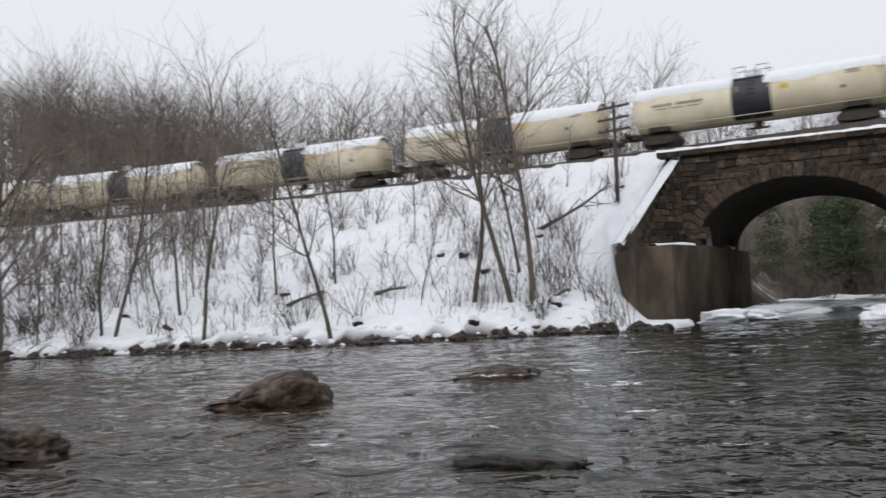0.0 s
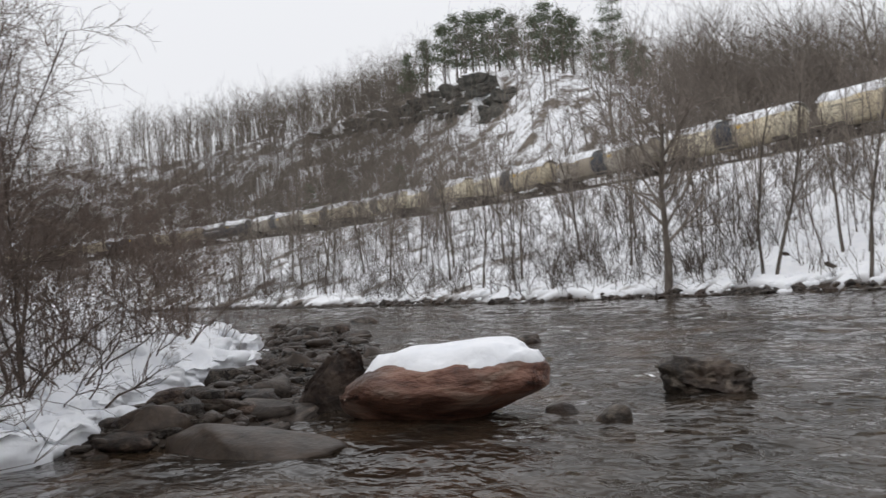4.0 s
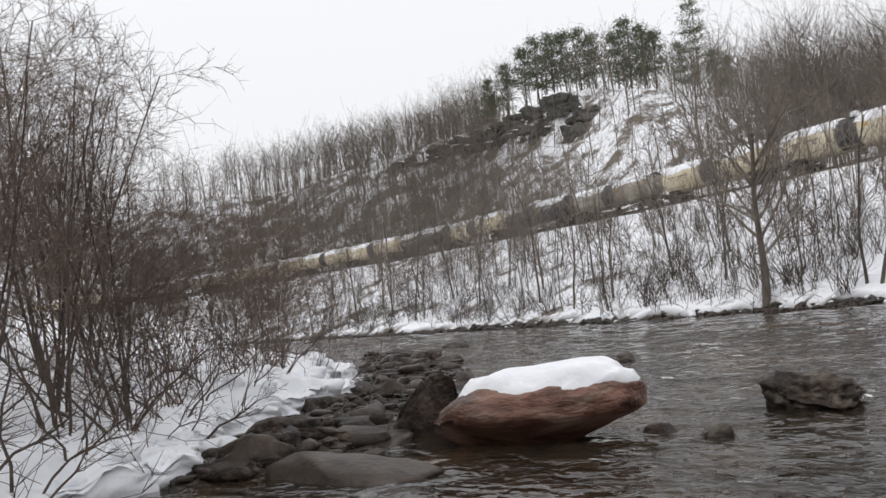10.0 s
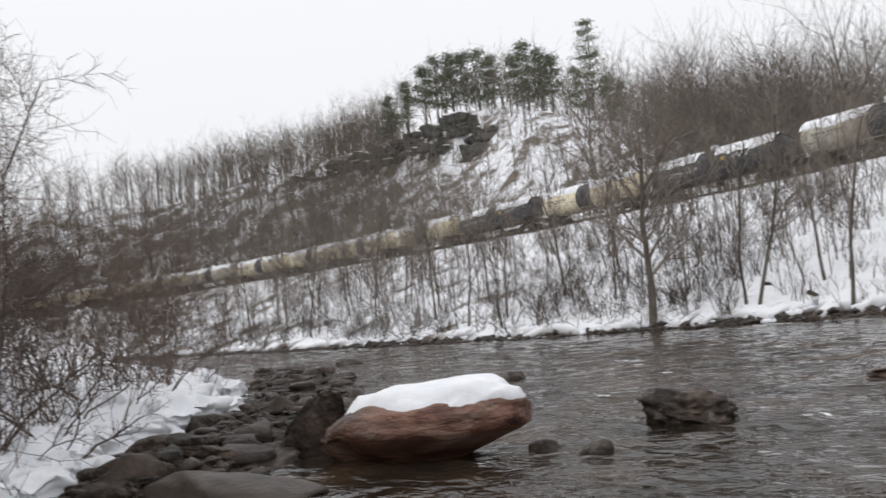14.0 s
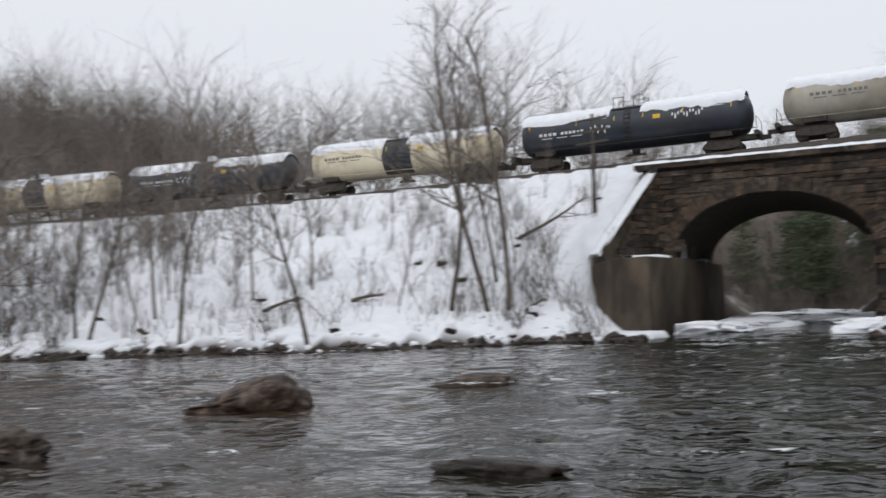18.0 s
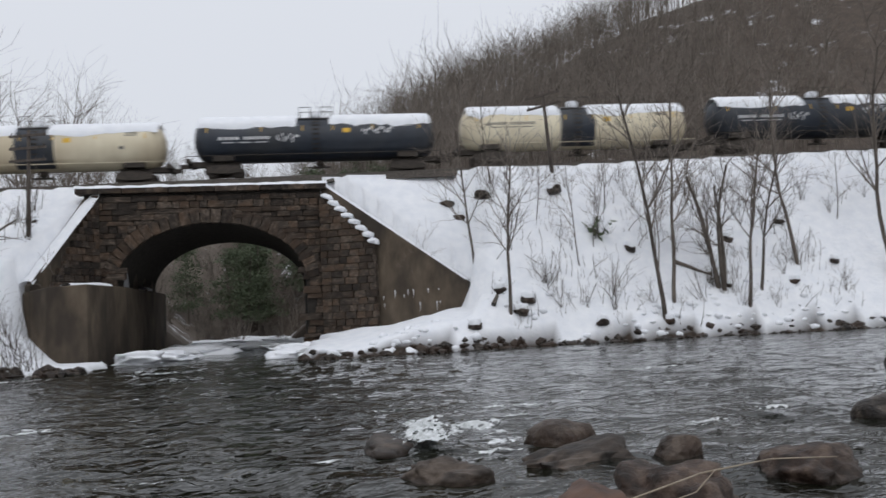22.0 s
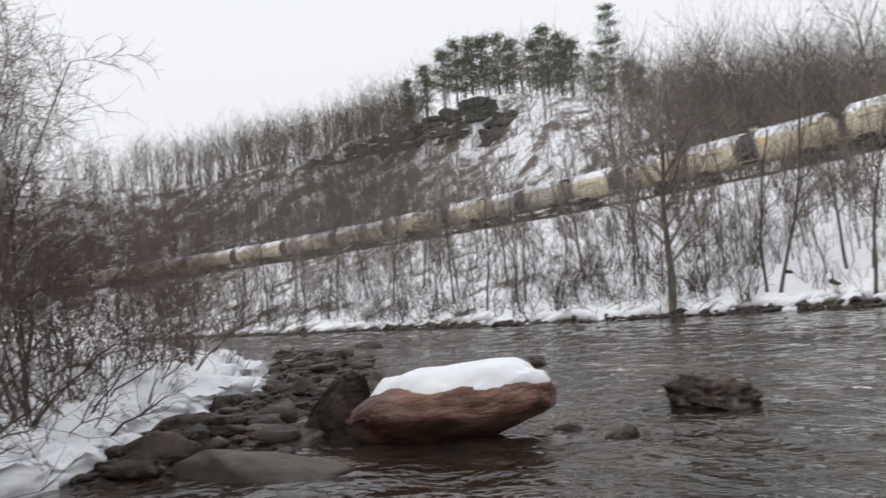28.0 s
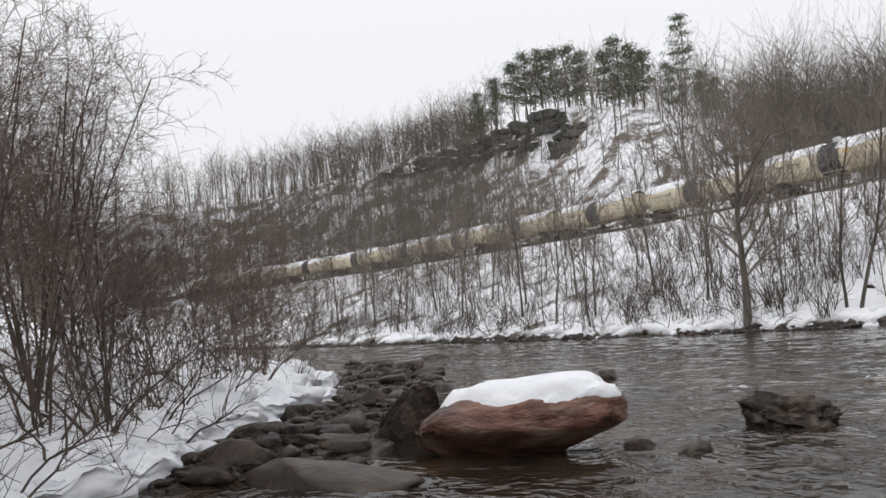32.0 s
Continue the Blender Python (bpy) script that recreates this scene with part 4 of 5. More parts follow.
prof = [(-0.66, -0.75), (-0.62, -0.1), (-0.02, 0.6), (0.42, 0.66), (0.62, 0.3), (0.66, -0.75)]
for side, k in ((-0.42, 1.0), (0.42, 0.86)):
    for px, pz in prof:
        bm.verts.new((px * k, side + 0.12 * px, pz * k))
bmesh.ops.convex_hull(bm, input=list(bm.verts))
bmesh.ops.bevel(bm, geom=list(bm.edges), offset=0.07, segments=2, affect="EDGES")
bmesh.ops.triangulate(bm, faces=list(bm.faces))
bmesh.ops.subdivide_edges(bm, edges=list(bm.edges), cuts=3, use_grid_fill=True)
for w in bm.verts:
    w.co *= 1 + 0.07 * noise.noise(w.co * 2.5) + 0.03 * noise.noise(w.co * 7)
for f in bm.faces:
    f.smooth = True
slab = bpy.data.meshes.new("slab")
bm.to_mesh(slab)
bm.free()
slab.materials.append(DARKBROWN)
place_rock("boulder", -14.6, 7.9, 0.42, 61, slab, "upright dark brown slab leaning beside the boulder", "boulder")
place_rock("boulder", -9.95, 12.45, 0.12, 24, rock_mesh("drock", 0.77, 0.5, 0.37, ROCK, 12, 5, 0.6, -0.35, 12), "dark wet boulder standing in the river", "boulder")
place_rock("boulder", -8.58, 19.0, 0.1, 26, rock_mesh("mrock", 1.42, 0.75, 0.52, DARKBROWN, 15, 5, 0.35, 0.85, 8), "grey-brown boulder in midstream", "boulder")
place_rock("boulder", -4.7, 24.1, -0.02, 12, rock_mesh("frock", 1.05, 0.5, 0.28, DARKBROWN, 21, 4, 0.6), "low brown rock awash in midstream", "rock")
place_rock("boulder", -11.9, 5.2, -0.08, 30, rock_mesh("wrock", 1.5, 0.7, 0.42, WETROCK, 27, 4, 0.15), "smooth wet rock with water sliding over it", "rock", tilt=6)
place_rock("boulder", -1.85, 11.75, -0.04, -8, rock_mesh("rk0", 0.85, 0.3, 0.17, ROCK, 31, 4, 0.8), "low dark rock breaking the surface", "rock")
place_rock("boulder", -9.3, 9.55, -0.12, 70, rock_mesh("rk1", 0.3, 0.25, 0.3, ROCK, 33, 3), "small rounded rock in the shallows", "rock")
place_rock("boulder", -10.35, 9.5, -0.15, 30, rock_mesh("rk1", 0.35, 0.25, 0.28, ROCK, 35, 3), "small rounded rock in the shallows", "rock")
# beside the near bank, where the river breaks
place_rock("boulder", 4.2, 7.6, -0.15, 20, rock_mesh("brown", 0.88, 0.75, 0.52, BROWNROCK, 41, 5, 0.45, 0.0, 12), "big orange-brown boulder with cracks", "boulder")
place_rock("boulder", 5.95, 8.45, -0.25, 35, rock_mesh("brown", 1.05, 0.8, 0.66, DARKBROWN, 47, 5, 0.4), "large dark rounded boulder", "boulder")
place_rock("boulder", 8.3, 9.1, -0.25, 35, rock_mesh("brown", 0.85, 0.7, 0.52, DARKBROWN, 49, 5, 0.35), "large dark rounded boulder", "boulder")
place_rock("boulder", 7.1, 13.2, 0.02, 10, rock_mesh("rk", 0.62, 0.5, 0.42, ROCK, 51, 3), "rounded dark rock by the rapids", "rock")
place_rock("boulder", 6.4, 11.3, -0.18, 4, rock_mesh("rk", 1.25, 0.55, 0.42, BROWNGREY, 53, 5, 0.5, 0.25, 12), "long dark rock by the rapids", "rock")
place_rock("boulder", 7.85, 11.1, -0.05, 10, rock_mesh("rk", 0.4, 0.35, 0.38, ROCK, 54, 3), "rounded dark rock by the rapids", "rock")
place_rock("boulder", 4.25, 11.1, -0.06, 10, rock_mesh("rk", 0.54, 0.45, 0.42, BROWNGREY, 55, 5, 0.35, 0.0, 12), "smooth wet rock awash", "rock")
place_rock("boulder", 4.65, 14.6, -0.12, 68, rock_mesh("rk", 1.1, 0.42, 0.3, BROWNGREY, 57, 4), "brown ledge with water pouring over it", "rock")
place_rock("boulder", 13.4, 12.2, -0.05, 10, rock_mesh("rk", 1.1, 0.6, 0.45, ROCK, 59, 3), "brown rocks breaking the river", "rock")
place_rock("boulder", 14.8, 11.2, -0.05, 10, rock_mesh("rk", 0.9, 0.6, 0.5, ROCK, 60, 3), "brown rocks breaking the river", "rock")
place_rock("boulder", 19.6, 17.0, 0.1, 10, rock_mesh("rk", 1.2, 0.8, 0.75, ROCK, 61, 3), "dark boulder in the river", "boulder")
place_rock("boulder", -20.9, 18.2, -0.05, 40, rock_mesh("rk", 0.36, 0.3, 0.32, ROCK, 62, 3), "small dark rock beyond the boulder", "rock")
place_rock("boulder", -42.8, 25.5, 0.0, 10, rock_mesh("rk", 1.2, 0.4, 0.32, ROCK, 63, 3), "low dark rock breaking the far water", "rock")
stick = new("fallen_branch")
for pts, r in (([(3.7, 7.25, 0.36), (4.6, 7.2, 0.42), (5.6, 7.5, 0.5), (6.8, 7.9, 0.46), (8.1, 8.3, 0.3)], 0.010), ([(3.8, 7.15, 0.33), (4.6, 7.0, 0.35), (5.3, 7.2, 0.4), (5.8, 7.55, 0.5)], 0.007)):
    bm = bmesh.new()
    for a, b in zip(pts, pts[1:]):
        tube(bm, a, b, r, r * 0.85, 6)
    part("branch", bm, STRAW, stick)
tagged(stick, "bare pale branch lying across the boulders", "branch")

# boulders on the snowy bank
BANK_ROCKS = ((-7.7, 55.6, 0.35), (-12.1, 53.6, 0.6), (-10.5, 51.9, 0.55), (-6.0, 48.4, 0.5), (-2.8, 59.8, 0.3), (-10.0, 46.2, 0.5), (-13.6, 54.0, 0.4), (22.6, 55.8, 0.75), (23.0, 54.9, 0.6), (28.5, 51.9, 0.95), (23.6, 52.2, 0.8), (23.6, 46.6, 0.75), (22.9, 46.1, 0.7), (31.5, 48.0, 0.7), (27.3, 44.8, 0.6), (22.1, 47.3, 0.6), (19.9, 45.8, 0.6), (31.1, 43.8, 0.6), (38.5, 47.5, 0.7), (42.5, 47.2, 0.6), (36.0, 44.6, 0.5), (44.0, 44.2, 0.6), (40.2, 43.6, 0.5), (-22, 49.5, 0.5), (-31, 47, 0.4), (-16, 45.2, 0.45))
bank_meshes = [rock_mesh("bank_rock", 1.0, 0.75, 0.62, ROCK, 70 + k, 3) for k in range(5)]
rng = random.Random(5)
for k, (x, y, r) in enumerate(BANK_ROCKS):
    me = bank_meshes[k % 5].copy()
    me.transform(Matrix.Scale(r * 0.68, 4))
    place_rock("rock", x, y, land_at(x, y) + 0.12 * r, rng.uniform(0, 360), me, "dark rock half buried in the snowy bank", "rock", "rocks on the bank", snow=0.22, limit=0.25)

# stones of the gravel bar
bar_meshes = [rock_mesh("stone", 1.0, rng.uniform(0.55, 0.85), rng.uniform(0.26, 0.45), (ROCK, DARKBROWN, BROWNGREY, WETROCK, ROCK)[k % 5], 90 + k, 2, 0.6, 0.0, 12) for k in range(10)]
made = 0
while made < 298:
    x = -11 - 38 * rng.random() ** 1.9
    y = float(np.interp(x, NEAR_X, NEAR_Y)) + rng.uniform(-0.4, 7)
    z = land_at(x, y)
    yn = float(np.interp(x, NEAR_X, NEAR_Y))
    if not (-0.22 < z < 0.38) or math.hypot(x + 12, y - 8.2) < 1.9 or math.hypot(x + 11.9, y - 5.2) < 1.2:
        continue
    r = rng.choice((0.12, 0.16, 0.2, 0.26, 0.34, 0.5)) * rng.uniform(0.8, 1.25)
    ob = shared("stone", bar_meshes[made % 10], None, pose(x, y, max(z, -0.12) + 0.14 * r, rng.uniform(-12, 12), rng.uniform(-12, 12), rng.uniform(0, 360)) @ Matrix.Scale(r, 4))
    tagged(ob, "wet brown river stone on the gravel bar", "stone", "stones of the gravel bar")
    made += 1


def scatter_rocks(name, spots, label, material, detail=1):
    """Many small rocks joined into one mesh; spots: x, y, z, radius."""
    bm = bmesh.new()
    bmesh.ops.create_icosphere(bm, subdivisions=detail, radius=1.0)
    bm.verts.ensure_lookup_table()
    base = np.array([v.co[:] for v in bm.verts])
    tri = np.array([[v.index for v in f.verts] for f in bm.faces])
    bm.free()
    rs = np.random.RandomState(3)
    V, F = [], []
    for k, (x, y, z, r) in enumerate(spots):
        b = base * (1 + rs.uniform(-0.28 / detail, 0.28 / detail, (len(base), 1))) * np.array([1, rs.uniform(0.6, 0.9), rs.uniform(0.45, 0.75)]) * r
        a = rs.uniform(0, 6.28)
        V.append(np.stack([b[:, 0] * math.cos(a) - b[:, 1] * math.sin(a) + x, b[:, 0] * math.sin(a) + b[:, 1] * math.cos(a) + y, b[:, 2] + z], -1))
        F.append(tri + k * len(base))
    return tagged(mesh_part(name, np.concatenate(V), np.concatenate(F), material, smooth=detail > 1), label, "snow" if material is SNOW else "stones", kind="stuff")


rs = np.random.RandomState(8)
xs = rs.uniform(-150, 75, 2300)
off = rs.uniform(-0.35, 0.9, 2300)
ys = np.interp(xs, SHORE_X, SHORE_Y) + 0.7 * fbm(xs, 0 * xs, 5, 3, 2) + 0.5 * fbm(xs, 0 * xs, 1.6, 2, 6) + off
bs, bn = to_bridge(xs, ys)
keep = ~((bs > 2.5) & (bs < 13) & (bn < -5))
scatter_rocks("shore_stones", [(x, y, max(-0.02, float(h) * 0.65), r) for x, y, h, r in zip(xs[keep], ys[keep], land(xs, ys)[keep], (0.12 + 0.4 * rs.random_sample(2300) ** 2)[keep])], "dark stones along the far waterline", ROCK)
xs = rs.uniform(-75, 62, 900)
ys = np.interp(xs, SHORE_X, SHORE_Y) + 0.7 * fbm(xs, 0 * xs, 5, 3, 2) + 0.5 * fbm(xs, 0 * xs, 1.6, 2, 6) + 0.45 + 2.6 * rs.random_sample(900) ** 1.6
bs, bn = to_bridge(xs, ys)
keep = ~((bs > 1.5) & (bs < 13.5) & (bn < 16)) & (fbm(xs, ys, 3, 2, 33) > -0.25)
scatter_rocks("shore_snow", list(zip(xs[keep], ys[keep], land(xs, ys)[keep] - 0.07, (0.12 + 0.24 * rs.random_sample(900) ** 2)[keep])), "lumps of snow over the stones of the far shore", SNOW, 2)
xs = -10.5 - 40 * rs.random_sample(3600) ** 1.5
ys = np.interp(xs, NEAR_X, NEAR_Y) + rs.uniform(-0.4, 7.5, 3600)
zs, yn = land(xs, ys), np.interp(xs, NEAR_X, NEAR_Y)
keep = (zs > -0.2) & (zs < 0.38)
scatter_rocks("gravel", list(zip(xs[keep], ys[keep], np.maximum(zs[keep], -0.1), (0.06 + 0.17 * rs.random_sample(3600) ** 2)[keep])), "small wet stones and gravel of the bar", ROCK)
# the lip of the near bank's snow: a thick lumpy sheet, rounded over at its edge
lu, lv = np.arange(-37, -11.5, 0.075), np.array([0, 0.03, 0.07, 0.12, 0.18, 0.26, 0.35, 0.45, 0.56, 0.68, 0.8, 0.92, 1.05, 1.2, 1.35, 1.5, 1.7, 1.9, 2.15, 2.4, 2.7, 3.0, 3.4, 3.8, 4.3, 4.8])
LU, LV = np.meshgrid(lu, lv, indexing="ij")
lip = np.interp(LU, NEAR_X, NEAR_Y) + 0.4 * fbm(LU, 0 * LU, 1.6, 3, 21) + 0.8 * fbm(LU, 0 * LU, 1.3, 3, 81) + 0.25 * fbm(LU, 0 * LU, 0.4, 2, 82)
LX, LY = LU + 0.55 * LV, lip - 0.85 * LV
under = land(LX, LY)
full = np.maximum(under + 0.1, 0.3) + (0.42 * fbm(LX, LY, 0.6, 3, 83) + 0.13 * fbm(LX, LY, 0.2, 2, 84)) * np.exp(-LV / 3.0) + 0.05
LZ = np.where(LV < 0.02, np.minimum(under, 0.1) - 0.12, 0) + (LV >= 0.02) * ((full - 0.0) * (1 - np.exp(-(LV / 0.13) ** 0.9)) + 0.02)
LZ = np.where(LV > 4.0, under - 0.1 * (LV - 4.0), LZ)
wob = 0.3 * np.exp(-LV / 0.9)
LX2, LY2 = LX + wob * fbm(LX * 1.3, LZ * 5 + LY, 0.3, 2, 85), LY + wob * fbm(LX * 1.3 + 9, LZ * 5 - LY, 0.3, 2, 87)
lip_ob = mesh_part("snow_bank", np.stack([LX2.ravel(), LY2.ravel(), LZ.ravel()], -1), grid_faces(len(lu), len(lv)), SNOW, smooth=True)
tagged(lip_ob, "thick lumpy snow overhanging the stones of the near bank", "snow", kind="stuff")
# snow shelves and lumps
for k, (s, n, r) in enumerate(((4.0, -5.5, 1.0), (5.4, -3.8, 1.1), (6.2, 3.5, 1.2), (12.2, 5.5, 0.9), (9.8, 8.5, 1.0), (13.2, -7.5, 1.0), (12.7, -5.0, 0.8), (7.8, 10.5, 1.1), (4.6, 14, 1.0), (11.6, 15, 1.2), (5.2, 18.5, 1.4), (11.0, 20, 1.6), (6.2, 24, 1.7), (10.2, 26, 1.7), (7.6, 29, 1.9))):
    x, y = from_bridge(s, n)
    me = rock_mesh("snow_shelf", r * 1.5, r, 0.36, SNOW, 120 + k, 4, 0.9)
    place_rock("snow_mound", x, y, 0.14, rng.uniform(-20, 20), me, "low shelf of snow over ice in the creek mouth", "snow", "snow shelves")
for k in range(60):
    x = rng.uniform(-33, -13)
    y = float(np.interp(x, NEAR_X, NEAR_Y)) + rng.uniform(-1.6, 0.25)
    r = rng.uniform(0.12, 0.42)
    me = rock_mesh("snow_lump", r * 1.4, r, r * 0.75, SNOW, 140 + k, 3, 0.9)
    place_rock("snow_mound", x, y, land_at(x, y), rng.uniform(0, 360), me, "lump of snow on stones at the bank", "snow", "snow lumps")
crag_rng = random.Random(71)
for k in range(70):
    az = -61 + 11.6 * (k % 64) / 63 + crag_rng.uniform(-0.25, 0.25)
    d = float(np.interp(az, HILL_A, HILL_D)) - 15 + crag_rng.uniform(-1.5, 1.5)
    tall = float(np.interp(az, [-61, -57, -53, -51.5, -49.5, -47.8], [0.8, 1.2, 1.5, 2.2, 1.7, 0.8])) * crag_rng.uniform(0.6, 1.2)
    w = crag_rng.uniform(1.4, 2.6)
    if k >= 64:
        az, d = ((-47.6, 128), (-45.9, 124), (-49.8, 138), (-48.2, 150), (-44.6, 160), (-52.5, 165))[k - 64]
        w, tall = crag_rng.uniform(1.6, 2.6), crag_rng.uniform(0.5, 0.8)
    x, y = d * math.sin(radians(az)), d * math.cos(radians(az))
    me = rock_mesh("crag", w * 1.45, w * 0.75, tall, CLIFF, 200 + k, 3, 0.8, 0.0, 16)
    me.polygons.foreach_set("use_smooth", [False] * len(me.polygons))
    place_rock("rock_outcrop", x, y, land_at(x, y) + 0.25 * tall, -az + crag_rng.uniform(-25, 25), me, "dark rock outcrop on the wooded hillside", "outcrop", "crags of the hillside", tilt=crag_rng.uniform(-8, 8), snow=0.15 if k % 5 == 0 else 0.0, limit=0.8)


# ---- plants ----
def spread(d, rng, angle):
    """A direction off d by about that angle."""
    q = d.to_track_quat("Z", "Y")
    a, t = rng.uniform(0, 2 * math.pi), math.radians(angle)
    return (q @ Vector((math.sin(t) * math.cos(a), math.sin(t) * math.sin(a), math.cos(t)))).normalized()


def limb(segs, p, d, length, r, n, rng, bend=0.12, lift=0.06, taper=0.35):
    pts = []
    for k in range(n):
        d = (d + Vector((rng.gauss(0, bend), rng.gauss(0, bend), rng.gauss(0, bend) + lift))).normalized()
        q = p + d * (length / n)
        r2 = r * (1 - (1 - taper) / n)
        segs.append((p, q, r, r2))
        pts.append((q, d, r2))
        p, r = q, r2
    return pts


def grow_tree(seed, height, r, limbs=14, subs=5, twigs=3, lean=6, stems=1, fine=1.0, first=0.3, steps=(10, 4, 2), long=1.0, curl=1.0, reach=1.0, fork=1.0):
    """Trunk and crown segments of a bare tree."""
    rng = random.Random(seed)
    trunk, crown = [], []
    for st in range(stems):
        d0 = spread(Vector((0, 0, 1)), rng, lean if stems == 1 else rng.uniform(6, 20))
        hh = height * rng.uniform(0.8, 1.0)
        pts = limb(trunk, Vector((rng.uniform(-0.2, 0.2) * (stems > 1), rng.uniform(-0.2, 0.2) * (stems > 1), -0.3)), d0, hh, r * (1 if stems == 1 else 0.7), steps[0], rng, 0.05, 0.03, 0.12)
        for k in range(limbs // stems):
            f = first + (1 - first) * (k + rng.random()) / max(1, limbs // stems)
            q, d, rr = pts[min(steps[0] - 1, int(f * steps[0]))]
            l1 = hh * (0.36 - 0.2 * f) * rng.uniform(0.8, 1.35) * reach
            b1 = limb(crown, q, spread(d, rng, rng.uniform(28, 55)), l1, min(rr * 0.6, 0.06 * fine + 0.02), steps[1], rng, 0.13 * curl, 0.1, 0.3)
            for m in range(subs):
                q2, d2, r2 = rng.choice(b1)
                b2 = limb(crown, q2, spread(d2, rng, rng.uniform(25, 50) * fork), l1 * rng.uniform(0.35, 0.65), max(r2 * 0.6, 0.012 * fine), steps[2], rng, 0.12 * curl, 0.08, 0.4)
                for w in range(twigs):
                    q3, d3, r3 = rng.choice(b2)
                    limb(crown, q3, spread(d3, rng, rng.uniform(20, 45) * fork), l1 * rng.uniform(0.2, 0.4) * long, 0.008 * fine, 1, rng, 0.1, 0.05, 0.4)
    return trunk, crown


def seg_arrays(segs, sides):
    """Prisms along segments, as arrays."""
    p0 = np.array([s[0][:] for s in segs])
    p1 = np.array([s[1][:] for s in segs])
    r0, r1 = np.array([s[2] for s in segs]), np.array([s[3] for s in segs])
    d = p1 - p0
    d /= np.linalg.norm(d, axis=1)[:, None] + 1e-9
    ref = np.where(np.abs(d[:, 2:3]) < 0.9, np.array([[0, 0, 1.0]]), np.array([[1.0, 0, 0]]))
    u = np.cross(d, ref)
    u /= np.linalg.norm(u, axis=1)[:, None]
    w = np.cross(d, u)
    a = np.arange(sides) * 2 * np.pi / sides
    off = u[:, None, :] * np.cos(a)[None, :, None] + w[:, None, :] * np.sin(a)[None, :, None]
    V = np.concatenate([p0[:, None, :] + off * r0[:, None, None], p1[:, None, :] + off * r1[:, None, None]], 1)
    k = np.arange(sides)
    F = np.stack([k, (k + 1) % sides, (k + 1) % sides + sides, k + sides], -1)
    F = F[None] + (np.arange(len(segs)) * 2 * sides)[:, None, None]
    return V.reshape(-1, 3), F.reshape(-1, 4)


def chain_arrays(segs, sides):
    """Connected tubes along runs of segments, each run closed at its foot and tip."""
    V, F, prev = [], [], None
    for p, q, r0, r1 in segs:
        d = (q - p).normalized()
        u = d.cross(Vector((0.3, 0.9, 0.05))).normalized()
        w = d.cross(u)
        if prev is None or (prev - p).length > 1e-6:
            V += [p + (u * math.cos(6.2832 * k / sides) + w * math.sin(6.2832 * k / sides)) * r0 for k in range(sides)]
        V += [q + (u * math.cos(6.2832 * k / sides) + w * math.sin(6.2832 * k / sides)) * r1 for k in range(sides)]
        b = len(V) - 2 * sides
        F += [(b + k, b + (k + 1) % sides, b + sides + (k + 1) % sides, b + sides + k) for k in range(sides)]
        prev = q
    return [v[:] for v in V], F


def tree_kind(seed, twig_mat=None, bark=None, **kw):
    tr, cr = grow_tree(seed, **kw)
    return quick_mesh("trunk", *chain_arrays(tr, 7), bark or BARK, True), quick_mesh("crown", *seg_arrays(cr, 3), twig_mat or TWIG)


def plant_tree(kind, x, y, scale, turn, label, group, tilt=0.0, name="bare_tree"):
    root = new(name)
    root.matrix_world = pose(x, y, land_at(x, y) - 0.05, 0, tilt, 0) @ pose(0, 0, 0, 0, 0, turn) @ Matrix.Scale(scale, 4)
    shared("trunk", kind[0], root)
    shared("crown", kind[1], root)
    return tagged(root, label, "tree", group)


kinds = [tree_kind(k, height=13, r=0.135, limbs=16, subs=6, twigs=4, lean=4 + 2 * (k % 3), first=0.3) for k in range(5)]
multi = [tree_kind(20 + k, height=10, r=0.26, limbs=24, subs=6, twigs=4, stems=4, first=0.25) for k in range(2, 3)]
slim = [tree_kind(30 + k, height=8, r=0.05, limbs=11, subs=4, twigs=2, lean=6, first=0.2) for k in range(5)]
BANK_TREES = ((-10.5, 48.6, 1.15), (-8.4, 48.5, 1.2), (-7.3, 48.7, 1.25), (-8.4, 51.5, 0.8), (22.2, 46.2, 0.85), (30.9, 43.9, 1.1), (32.2, 44.8, 1.0), (22.3, 51.0, 0.75), (36.4, 43.2, 0.9), (37.9, 43.9, 0.8), (47, 42.3, 1.2), (41.5, 44.6, 1.0), (-17.0, 43.8, 0.9), (-24.1, 43.6, 0.85), (-27.6, 47.3, 0.8), (-30.5, 44.0, 0.75), (-29.7, 44.0, 0.85), (-22.6, 49.6, 0.6), (-19.3, 50.7, 0.6), (-49.3, 48.6, 0.75), (-47.6, 53.0, 0.7), (-54.6, 43.2, 0.7), (-77.5, 49.5, 0.85), (-90, 54, 0.9), (-80.7, 55.6, 0.8), (-109.8, 54.8, 1.0), (-112.3, 52, 1.0), (-103.8, 57.1, 0.9), (-51.9, 44.8, 0.75), (-64, 47, 0.85), (-70, 52, 0.9), (-98, 50, 0.95), (-86, 46.5, 0.85), (-60, 50, 0.8), (-42, 46, 0.7), (50, 44, 1.1), (53, 39, 1.1))
rng = random.Random(17)
for k, (x, y, sc) in enumerate(BANK_TREES):
    plant_tree(kinds[k % 5], x, y, sc, rng.uniform(0, 360), "tall bare tree leaning over the snowy bank", "trees on the far bank", rng.uniform(-6, 6))
plant_tree(tree_kind(26, height=12.5, r=0.27, limbs=24, subs=7, twigs=5, lean=6, first=0.28, fine=1.5, reach=1.45), -35.8, 42.2, 1.0, 40, "broad bare tree leaning at the water's edge", "trees on the far bank")
plant_tree(multi[0], 35.5, 44.6, 0.8, 10, "many-stemmed bare tree at the water's edge", "trees on the far bank")
